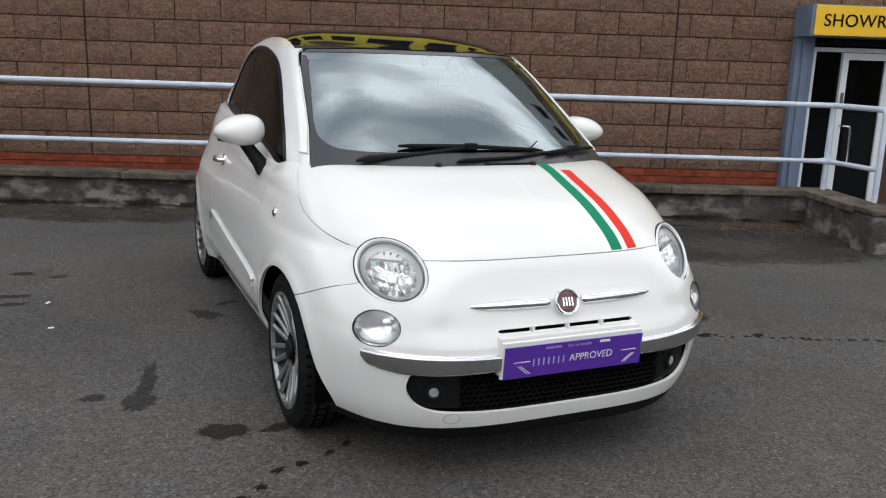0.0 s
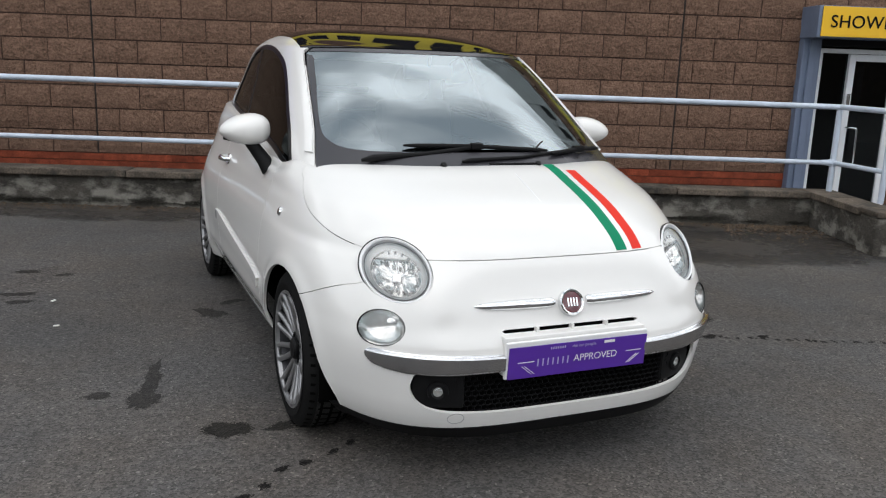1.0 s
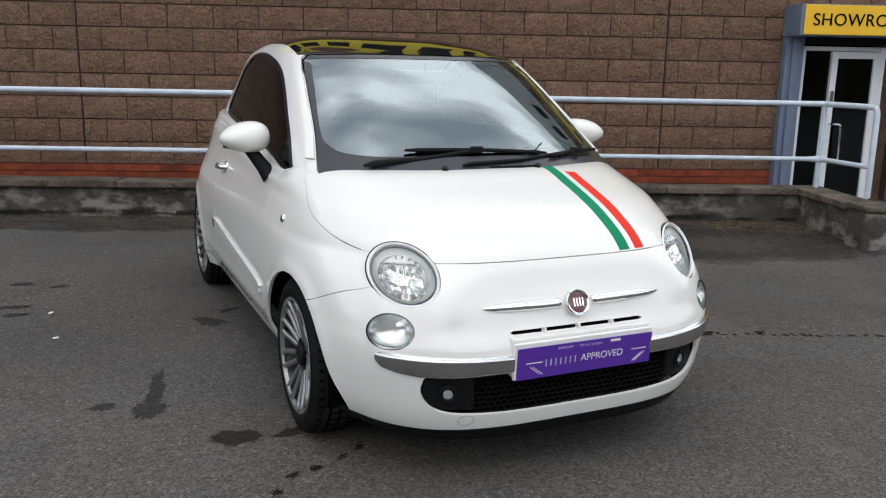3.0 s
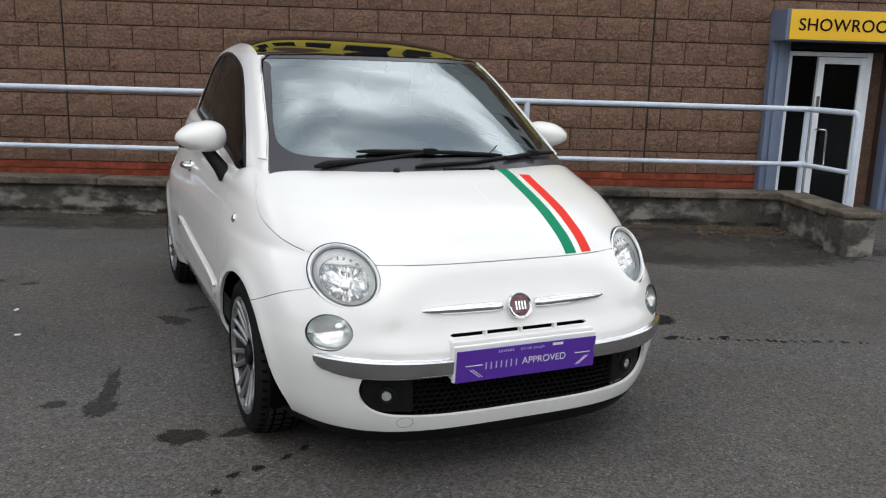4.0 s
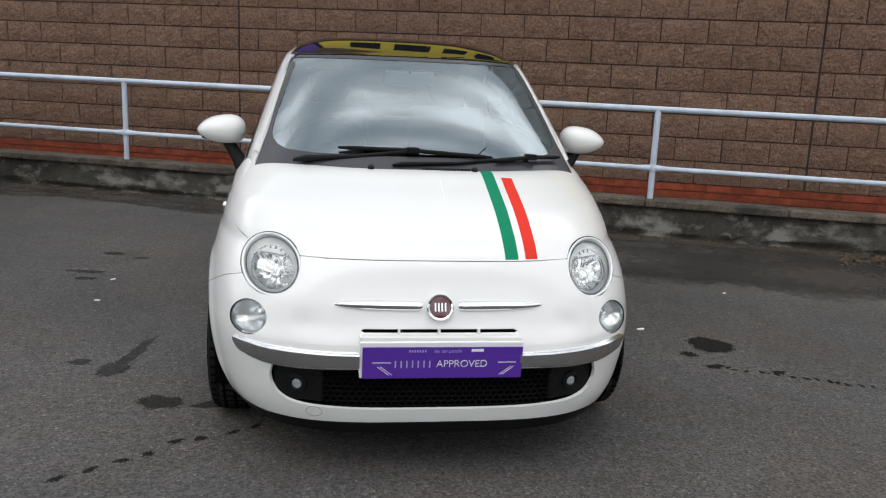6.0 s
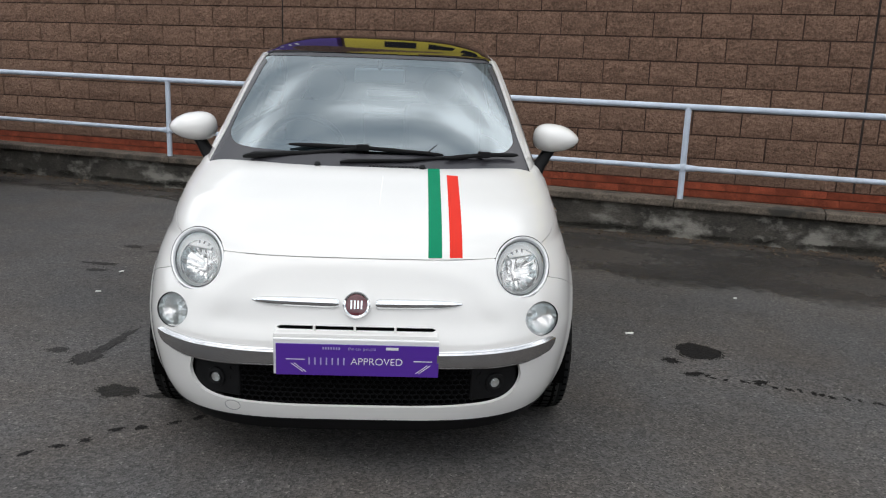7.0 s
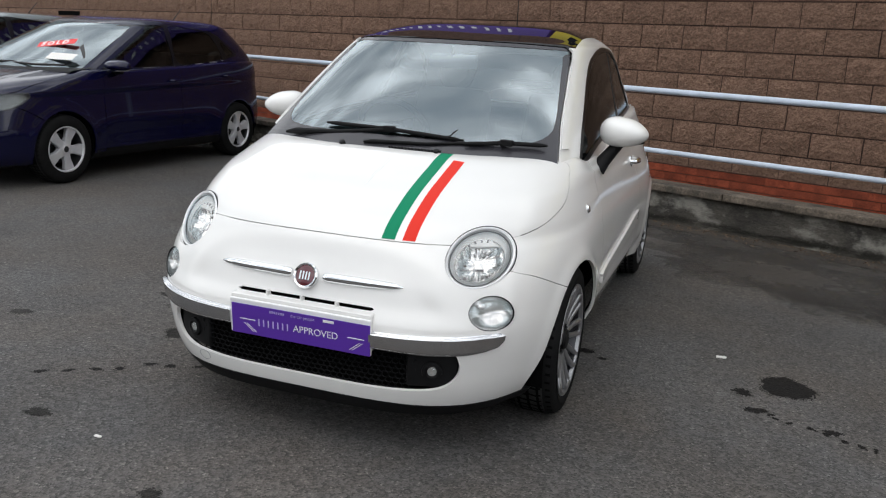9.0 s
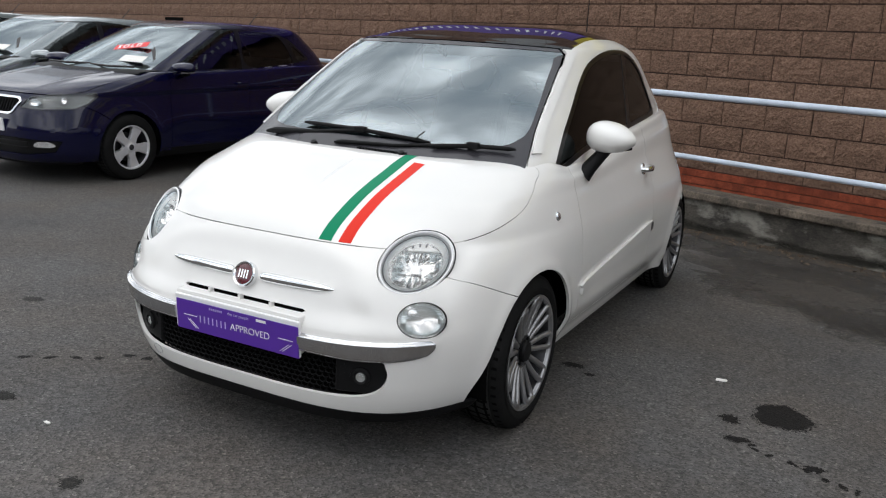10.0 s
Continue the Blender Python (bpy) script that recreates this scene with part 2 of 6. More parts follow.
M_CHROME = material("chrome", (0.78, 0.79, 0.80), 0.08, metal=1.0, vary=0.03)
M_STEEL = material("brushed_chrome_strip", (0.64, 0.64, 0.65), 0.17, metal=1.0, vary=0.05)
M_ALLOY = material("silver_alloy", (0.66, 0.66, 0.68), 0.32, metal=0.45, vary=0.06, scale=20)
M_WHEEL = material("dull_silver_alloy", (0.30, 0.30, 0.305), 0.36, metal=0.75, vary=0.08, scale=20)
M_FRIT = material("printed_glass_border", (0.034, 0.033, 0.038), 0.25, coat=0.15, spec=0.4)
M_RING = material("satin_lamp_ring", (0.80, 0.80, 0.80), 0.30, metal=0.2)
M_PARKLAMP = material("grey_lamp_housing", (0.17, 0.175, 0.18), 0.4, metal=0.2, vary=0.3, scale=14)
M_HEX = material("black_honeycomb_plastic", (0.0035, 0.0035, 0.004), 0.55, spec=0.10)
M_ALLOYDK = material("grey_alloy", (0.075, 0.075, 0.08), 0.4, metal=0.8, vary=0.1, scale=20)
M_REFLECT = material("lamp_reflector", (0.88, 0.89, 0.90), 0.22, metal=0.85)
M_LAMPDARK = material("lamp_rib_grey", (0.24, 0.24, 0.25), 0.4)
M_LAMPGREY = material("lamp_housing", (0.86, 0.855, 0.85), 0.3)
M_LAMPMIR = material("fluted_reflector", (0.82, 0.82, 0.82), 0.17, metal=0.85, vary=0.15, scale=45)
M_LENS = material("pale_ribbed_lens", (0.90, 0.895, 0.88), 0.14, metal=0.7, vary=0.22, scale=40, stretch=(1, 1, 0.4), spec=0.6)
M_PLATEINK = material("pale_print", (0.42, 0.38, 0.62), 0.45)
M_BULB = material("frosted_bulb", (0.85, 0.87, 0.88), 0.3)
M_GREEN = material("green_stripe", (0.0, 0.205, 0.098), 0.45, spec=0.12)
M_RED = material("red_stripe", (0.68, 0.032, 0.018), 0.45, spec=0.12)
M_MAROON = material("maroon_enamel", (0.085, 0.004, 0.010), 0.25, coat=1.0)
M_PLATE = material("purple_plate", (0.088, 0.024, 0.32), 0.35, coat=0.3)
M_PLATEWHITE = material("plate_white", (0.78, 0.78, 0.78), 0.4)
M_SEAT = material("dark_seat_cloth", (0.10, 0.10, 0.105), 0.85, vary=0.2, scale=12, fine=0.2)
M_SEATLIGHT = material("pale_seat_leather", (0.20, 0.195, 0.185), 0.6, vary=0.1, scale=8)
M_DASH = material("dash_plastic", (0.07, 0.073, 0.075), 0.6, vary=0.1, scale=10)
M_PAPER = material("paper_litter", (0.75, 0.74, 0.70), 0.8)
M_STICKER = material("red_sticker", (0.75, 0.03, 0.03), 0.4)
M_DEBRIS = material("leaf_litter", (0.105, 0.072, 0.045), 0.95, vary=0.75, scale=45)
M_WIND = glass_sheet("windscreen_glass", (0.70, 0.86, 0.93), ior=3.7)
M_TINT = glass_sheet("tinted_glass", (0.035, 0.033, 0.032), 0.09, ior=1.4)
M_DOORGLASS = glass_sheet("door_glass", (0.30, 0.31, 0.32))
M_CLEAR = glass_sheet("lamp_glass", (0.975, 0.965, 0.95), 0.02)


# ---- mesh helpers ----
def link_mesh(name, verts, faces, mat, parent=None, label="", smooth=False):
    me = bpy.data.meshes.new(name)
    me.from_pydata([tuple(v) for v in verts], [], [tuple(f) for f in faces])
    me.materials.append(mat)
    if smooth:
        me.polygons.foreach_set("use_smooth", [True] * len(me.polygons))
    ob = new(name, me)
    ob.parent = parent
    if label:
        ob["label"] = label
    return ob


def part(name, bm, mat, parent=None, label="", smooth=False, sharp=35):
    me = bpy.data.meshes.new(name)
    bm.to_mesh(me)
    bm.free()
    me.materials.append(mat)
    if smooth:
        me.polygons.foreach_set("use_smooth", [True] * len(me.polygons))
        me.set_sharp_from_angle(angle=radians(sharp))
    ob = new(name, me)
    ob.parent = parent
    if label:
        ob["label"] = label
    return ob


def empty(name, m=None, label="", category="", group=""):
    ob = new(name)
    ob.empty_display_size = 0.2
    if m is not None:
        ob.matrix_world = m
    return tagged(ob, label, category, group)


def bm_box(x0, x1, y0, y1, z0, z1, bevel=0.0, seg=2):
    bm = bmesh.new()
    bmesh.ops.create_cube(bm, size=1)
    for v in bm.verts:
        v.co = Vector(((x0 + x1) / 2 + v.co.x * (x1 - x0), (y0 + y1) / 2 + v.co.y * (y1 - y0), (z0 + z1) / 2 + v.co.z * (z1 - z0)))
    if bevel:
        bmesh.ops.bevel(bm, geom=bm.edges[:], offset=bevel, segments=seg, affect="EDGES", profile=0.6)
    return bm


def bm_join(*bms):
    out = bmesh.new()
    for b in bms:
        me = bpy.data.meshes.new("tmp")
        b.to_mesh(me)
        b.free()
        out.from_mesh(me)
        bpy.data.meshes.remove(me)
    return out


def bm_tube(points, radius, sides=12, closed=False, caps=True):
    """A tube along points; radius may be one number or one for each point."""
    pts = [Vector(p) for p in points]
    rad = radius if isinstance(radius, (list, tuple)) else [radius] * len(pts)
    bm = bmesh.new()
    rings, up = [], None
    for i, p in enumerate(pts):
        a = pts[i - 1] if (i > 0 or closed) else p
        b = pts[(i + 1) % len(pts)] if (i < len(pts) - 1 or closed) else p
        d = (b - a).normalized()
        if up is None:
            up = d.orthogonal().normalized()
        up = (up - d * up.dot(d)).normalized()
        s = d.cross(up)
        rings.append([bm.verts.new(p + rad[i] * (math.cos(t) * up + math.sin(t) * s)) for t in (2 * math.pi * j / sides for j in range(sides))])
    for i in range(len(rings) - (0 if closed else 1)):
        r0, r1 = rings[i], rings[(i + 1) % len(rings)]
        for j in range(sides):
            bm.faces.new((r0[j], r0[(j + 1) % sides], r1[(j + 1) % sides], r1[j]))
    if caps and not closed:
        bm.faces.new(rings[0][::-1])
        bm.faces.new(rings[-1])
    bmesh.ops.recalc_face_normals(bm, faces=bm.faces[:])
    return bm


def bm_lathe(profile, sides=48, m=None):
    """Profile (radius, height) pairs turned round the z axis, then moved by m."""
    bm = bmesh.new()
    rings = []
    for r, h in profile:
        if r < 1e-6:
            rings.append([bm.verts.new((0, 0, h))])
        else:
            rings.append([bm.verts.new((r * math.cos(2 * math.pi * j / sides), r * math.sin(2 * math.pi * j / sides), h)) for j in range(sides)])
    for a, b in zip(rings, rings[1:]):
        for j in range(sides):
            if len(a) == 1 and len(b) == 1:
                continue
            if len(a) == 1:
                bm.faces.new((a[0], b[j], b[(j + 1) % sides]))
            elif len(b) == 1:
                bm.faces.new((a[j], a[(j + 1) % sides], b[0]))
            else:
                bm.faces.new((a[j], a[(j + 1) % sides], b[(j + 1) % sides], b[j]))
    bmesh.ops.recalc_face_normals(bm, faces=bm.faces[:])
    if m is not None:
        bm.transform(m)
    return bm


def bm_prism(outline, z0, z1, bevel=0.0):
    """A flat outline in x, y given depth from z0 to z1."""
    bm = bmesh.new()
    lo = [bm.verts.new((x, y, z0)) for x, y in outline]
    hi = [bm.verts.new((x, y, z1)) for x, y in outline]
    bm.faces.new(lo[::-1])
    top = bm.faces.new(hi)
    for i in range(len(lo)):
        j = (i + 1) % len(lo)
        bm.faces.new((lo[i], lo[j], hi[j], hi[i]))
    bmesh.ops.recalc_face_normals(bm, faces=bm.faces[:])
    if bevel:
        bmesh.ops.bevel(bm, geom=list(top.edges), offset=bevel, segments=2, affect="EDGES")
    return bm


def lettering(text, size, depth, mat, parent, m, name="lettering", spacing=1.0, weight=0.0):
    """Words in the built-in font as a mesh, standing in the plane of m, facing its z."""
    cu = bpy.data.curves.new(name, "FONT")
    cu.offset = size * weight
    cu.body, cu.size, cu.extrude, cu.align_x, cu.align_y, cu.space_character = text, size, depth, "CENTER", "CENTER", spacing
    tmp = new("tmp", cu)
    me = bpy.data.meshes.new_from_object(tmp.evaluated_get(bpy.context.evaluated_depsgraph_get()))
    bpy.data.objects.remove(tmp)
    me.materials.clear()
    me.materials.append(mat)
    ob = new(name, me)
    ob.parent, ob.matrix_local = parent, m
    return ob


# ---- ground ----
def build_ground():
    xs = np.concatenate(([-2500, -400, -80, -30], np.arange(-16, 16.01, 0.8), [30, 80, 400, 2500]))
    ys = np.concatenate(([-2500, -400, -80, -30], np.arange(-14, 14.01, 0.8), [30, 80, 400, 2500]))
    verts = [(x, y, 0.0) for y in ys for x in xs]
    w = len(xs)
    faces = [(j * w + i, j * w + i + 1, (j + 1) * w + i + 1, (j + 1) * w + i) for j in range(len(ys) - 1) for i in range(w - 1)]
    g = link_mesh("ground", verts, faces, M_ASPHALT)
    tagged(g, "dark grey worn asphalt of a car park with oil marks", "ground", kind="structure")


build_ground()
WALLYAW = -21.11
BUILD = pose(0, 0, 0, 0, 0, WALLYAW)
BUILDT = BUILD @ pose(0, 0, 0, 0, -0.165, 0)
WALL_N, BLOCK_Z0 = 6.06, 0.314


# ---- building wall: backing, split-face blocks, red brick base ----
def build_wall():
    u0, u1, d0, d1 = -34.0, 14.0, 3.62, 4.78
    bm = bmesh.new()
    for b in ((u0, d0, -0.6, 4.6), (d1, u1, -0.6, 4.6), (d0, d1, 1.66, 4.6)):
        bm = bm_join(bm, bm_box(b[0], b[1], WALL_N + 0.013, WALL_N + 0.25, b[2], b[3]))
    wall = part("wall_north", bm, M_MORTAR)
    wall.matrix_world = BUILDT
    tagged(wall, "brown split-face blockwork wall with a red brick base", "wall", kind="structure")
    # movement joints and the block rows between them
    joints = [-33.28, -27.36, -21.44, -15.52, -9.60, -3.68, 2.22, 8.12, 13.9]
    first = {-3.68: (0.433, 0.226), 2.22: (0.137, 0.345), 8.12: (0.2, 0.42)}
    pitch = 0.443
    rng = random.Random(4)
    meshes = {}

    def block_mesh(kind, w, h, dep, rough, nx, nz, mat):
        key = (kind, round(w, 3), rng.randrange(5))
        if key in meshes:
            return meshes[key]
        vs, fs = [], []
        for k in range(nz + 1):
            for i in range(nx + 1):
                edge = i in (0, nx) or k in (0, nz)
                off = rng.uniform(-0.25, 0.15) * rough if edge else -rng.uniform(0.3, 1.0) * rough
                vs.append((w * i / nx, off, h * k / nz))
        for k in range(nz):
            for i in range(nx):
                a = k * (nx + 1) + i
                fs.append((a, a + 1, a + nx + 2, a + nx + 1))
        base = len(vs)
        ring = [i for i in range(nx + 1)] + [k * (nx + 1) + nx for k in range(1, nz + 1)] + [nz * (nx + 1) + i for i in range(nx - 1, -1, -1)] + [k * (nx + 1) for k in range(nz - 1, 0, -1)]
        for r in ring:
            vs.append((vs[r][0], dep, vs[r][2]))
        for q in range(len(ring)):
            q2 = (q + 1) % len(ring)
            fs.append((ring[q2], ring[q], base + q, base + q2))
        me = bpy.data.meshes.new(kind)
        me.from_pydata(vs, [], fs)
        me.materials.append(mat)
        meshes[key] = me
        return me

    far_m = {"block": ([], []), "brick": ([], [])}

    def place(kind, me, u, z, near):
        if near:
            ob = new(kind, me)
            ob.parent = wall
            ob.location = (u, WALL_N, z)
            return
        vs, fs = far_m[kind]
        o = len(vs)
        vs.extend((v.co.x + u, v.co.y + WALL_N, v.co.z + z) for v in me.vertices)
        fs.extend(tuple(o + i for i in p.vertices) for p in me.polygons)

    gap_rng = random.Random(4)
    for a, b in zip(joints, joints[1:]):
        for k in range(0, 19):
            z = BLOCK_Z0 + 0.225 * k
            f0 = first.get(a, (0.16, 0.367))[k % 2] - pitch
            n = math.ceil((b - a) / pitch) + 2
            for i in range(-1, n):
                x0 = max(a + 0.011, a + f0 + i * pitch + gap_rng.uniform(0.004, 0.008))
                x1 = min(b - 0.011, a + f0 + (i + 1) * pitch - gap_rng.choice((0.004, 0.006, 0.008)))
                if z < 1.66:
                    if x0 < d0 < x1:
                        x1 = d0
                    if x0 < d1 < x1:
                        x0 = d1
                    if x0 >= d0 and x1 <= d1:
                        continue
                if x1 - x0 < 0.05:
                    continue
                near = -6.6 < x0 and x1 < 5.2 and k < 9
                place("block", block_mesh("block", x1 - x0, 0.212, 0.02, 0.017, 6, 3, M_BLOCK), x0, z + 0.0065, near)
    for k in range(0, 8):
        z = BLOCK_Z0 - 0.075 * (k + 1)
        for i in range(int((u1 - u0) / 0.225)):
            x0 = u0 + i * 0.225 + (0.1125 if k % 2 else 0) + 0.005
            if x0 + 0.215 > d0 and x0 < d1:
                continue
            place("brick", block_mesh("brick", 0.2232, 0.067, 0.02, 0.003, 2, 1, M_BRICK), x0 - 0.003, z + 0.004, -5.6 < x0 < 5.0 and k < 4)
    for kind, mat in (("block", M_BLOCK), ("brick", M_BRICK)):
        vs, fs = far_m[kind]
        o = link_mesh("distant_" + kind + "s", vs, fs, mat, wall)
        tagged(o, kind="stuff")
    for j in joints[1:-1]:
        part("movement_joint", bm_box(j - 0.008, j + 0.008, WALL_N + 0.006, WALL_N + 0.0125, -0.5, 4.58), M_JOINT, wall)
    # vent slot far along: a near-black box in place of a shaded recess
    v = part("vent_slot", bm_box(-14.75, -13.9, WALL_N - 0.02, WALL_N + 0.05, 1.55, 1.63), M_VOID)
    v.matrix_world = BUILDT
    tagged(v, "dark narrow vent slot in the block wall", "vent", kind="structure")
    # grey cladding of the upper storey, with dark lettering
    up = part("upper_cladding", bm_box(u0, u1, WALL_N + 0.03, WALL_N + 0.22, 4.59, 6.45), M_DARKIN)
    up.matrix_world = BUILDT
    tagged(up, "pale grey sheet cladding of the upper storey with dark lettering", "cladding", kind="structure")
    x = u0
    while x < u1:
        part("cladding_panel", bm_box(x + 0.006, min(x + 1.2, u1) - 0.006, WALL_N, WALL_N + 0.028, 4.60, 6.44, 0.006), M_CLADDING, up)
        x += 1.2
    for i in range(9):
        part("lettering_bar", bm_box(3.2 + 0.62 * i, 3.55 + 0.62 * i, WALL_N - 0.02, WALL_N - 0.002, 5.0, 5.5, 0.004), M_BLACKSIGN, up)
    # fascia signs over the wall
    for nm, x0, x1, mat, ink, lab in (("fascia_sign", -2.9, 6.8, M_FASCIA, M_BLACKSIGN, "long yellow fascia sign with black lettering above the wall"),
                                      ("fascia_sign", -14.0, -3.0, M_PURPLE, M_LAMPGREY, "long purple fascia sign with white lettering above the wall")):
        s = part(nm, bm_box(x0, x1, WALL_N - 0.16, WALL_N - 0.025, 2.75, 3.75, 0.01), mat)
        s.matrix_world = BUILDT
        tagged(s, lab, "sign")
        r2 = random.Random(int(x0 * 10))
        x = x0 + 0.5
        while x < x1 - 0.7:
            w = r2.uniform(0.25, 0.5)
            if ink is M_BLACKSIGN:
                bar = part("lettering_bar", bm_box(x, x + w, WALL_N - 0.172, WALL_N - 0.161, 3.0, 3.0 + r2.choice((0.38, 0.5, 0.5)), 0.003), ink, s)
                x += w + 0.16
            else:
                bar = part("lettering_bar", bm_box(x, x + w * 0.16, WALL_N - 0.172, WALL_N - 0.161, 3.1, 3.1 + r2.choice((0.25, 0.34, 0.34)), 0.003), ink, s)
                x += w * 0.16 + 0.13


# ---- low retaining wall with coping, and pipe railing ----
def build_retaining():
    N0, N1 = 4.70, 4.93
    bm = bm_box(-34, 3.36, N0 + 0.03, N1, -0.6, 0.262, 0.008)
    w = part("wall_low", bm_join(bm, bm_box(3.12, 3.345, 3.80, N0 + 0.03, -0.6, 0.262, 0.008)), M_RENDER)
    w.matrix_world = BUILD
    tagged(w, "low stained rendered retaining wall, patched and mossy", "wall", kind="structure")
    rng = random.Random(9)
    x = 3.08
    while x > -15.5:
        L = rng.uniform(1.15, 1.3)
        c = part("coping", bm_box(-L + 0.006, 0.0, -0.125, 0.145, 0, 0.058 + rng.uniform(-0.003, 0.003), 0.010), M_COPING, w)
        c.matrix_local = pose(x, 4.80, 0.264, rng.uniform(-0.5, 0.5), 0, rng.uniform(-0.2, 0.2))
        x -= L
    for y1, y0, a in ((4.935, 4.42, 0.6), (4.41, 3.86, -0.5)):
        c = part("coping", bm_box(3.085, 3.385, y0, y1, 0.264, 0.322, 0.010), M_COPING, w)
    # end pier
    p = part("pier", bm_box(3.06, 3.33, 3.53, 3.80, -0.2, 0.30, 0.03, 3), M_RENDER, w)
    part("pier_cap", bm_box(3.045, 3.36, 3.515, 3.82, 0.302, 0.345, 0.015, 2), M_COPING, w)
    # walkway behind it
    f = part("walkway", bm_box(-34, 14, N1 + 0.002, WALL_N + 0.012, -0.65, -0.45), M_COPING)
    f.matrix_world = BUILD
    tagged(f, "narrow concrete walkway between low wall and building", "walkway", kind="structure")

    rng = random.Random(31)

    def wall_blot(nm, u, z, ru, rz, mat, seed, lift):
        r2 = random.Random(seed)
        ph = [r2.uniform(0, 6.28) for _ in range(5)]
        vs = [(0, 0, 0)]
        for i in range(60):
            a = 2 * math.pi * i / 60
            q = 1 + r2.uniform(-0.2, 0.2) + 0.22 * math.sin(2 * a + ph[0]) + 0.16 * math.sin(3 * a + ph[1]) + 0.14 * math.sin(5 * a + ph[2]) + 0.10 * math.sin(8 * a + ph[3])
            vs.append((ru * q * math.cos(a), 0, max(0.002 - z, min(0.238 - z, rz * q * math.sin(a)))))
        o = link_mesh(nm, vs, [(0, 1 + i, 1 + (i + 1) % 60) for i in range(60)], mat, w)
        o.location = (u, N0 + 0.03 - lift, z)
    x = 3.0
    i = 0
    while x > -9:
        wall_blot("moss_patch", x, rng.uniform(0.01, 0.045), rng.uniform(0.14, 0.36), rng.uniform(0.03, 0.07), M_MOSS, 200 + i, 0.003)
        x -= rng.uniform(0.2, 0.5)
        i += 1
    rail = empty("pipe_railing", BUILD, "pale blue painted tubular steel railing on the low wall", "railing")
    RZ, MZ, PN, R = 1.078, 0.580, 4.80, 0.0245
    posts = [-24.3, -19.3, -14.3, -9.28, -4.27, 0.75, 3.30]
    corner, end = Vector((3.30, 4.78, 0)), Vector((3.43, 4.17, 0))
    arc = [(-24.3, PN, RZ), (3.30 - 0.04, PN, RZ), (3.30, PN - 0.015, RZ), (3.315, PN - 0.06, RZ)]
    d = (end - corner).normalized()
    for s in (0.8, 0.92, 0.97, 0.995):
        q = corner + (end - corner) * s
        arc.append((q.x, q.y, RZ - (0.0, 0.002, 0.012, 0.05)[(0.8, 0.92, 0.97, 0.995).index(s)]))
    arc.append((end.x, end.y, 0.32))
    part("top_rail", bm_tube(arc, R, 14), M_RAIL, rail, smooth=True)
    for x0, x1 in zip(posts, posts[1:]):
        part("mid_rail", bm_join(bm_tube([(x0 + 0.02, PN, MZ), (x0 + 0.12, PN, MZ), (x1 - 0.12, PN, MZ), (x1 - 0.02, PN, MZ)], [R + 0.006, R - 0.003, R - 0.003, R + 0.006], 12)), M_RAIL, rail, smooth=True)
    part("mid_rail", bm_tube([(3.31, 4.78, MZ), (3.43, 4.18, MZ)], R - 0.003, 12), M_RAIL, rail, smooth=True)
    for x in posts:
        part("post", bm_join(bm_tube([(x, PN, 0.318), (x, PN, RZ)], R + 0.001, 14), bm_tube([(x, PN, MZ - 0.035), (x, PN, MZ - 0.02), (x, PN, MZ + 0.02), (x, PN, MZ + 0.035)], [R + 0.001, R + 0.009, R + 0.009, R + 0.001], 14)), M_RAIL, rail, smooth=True)


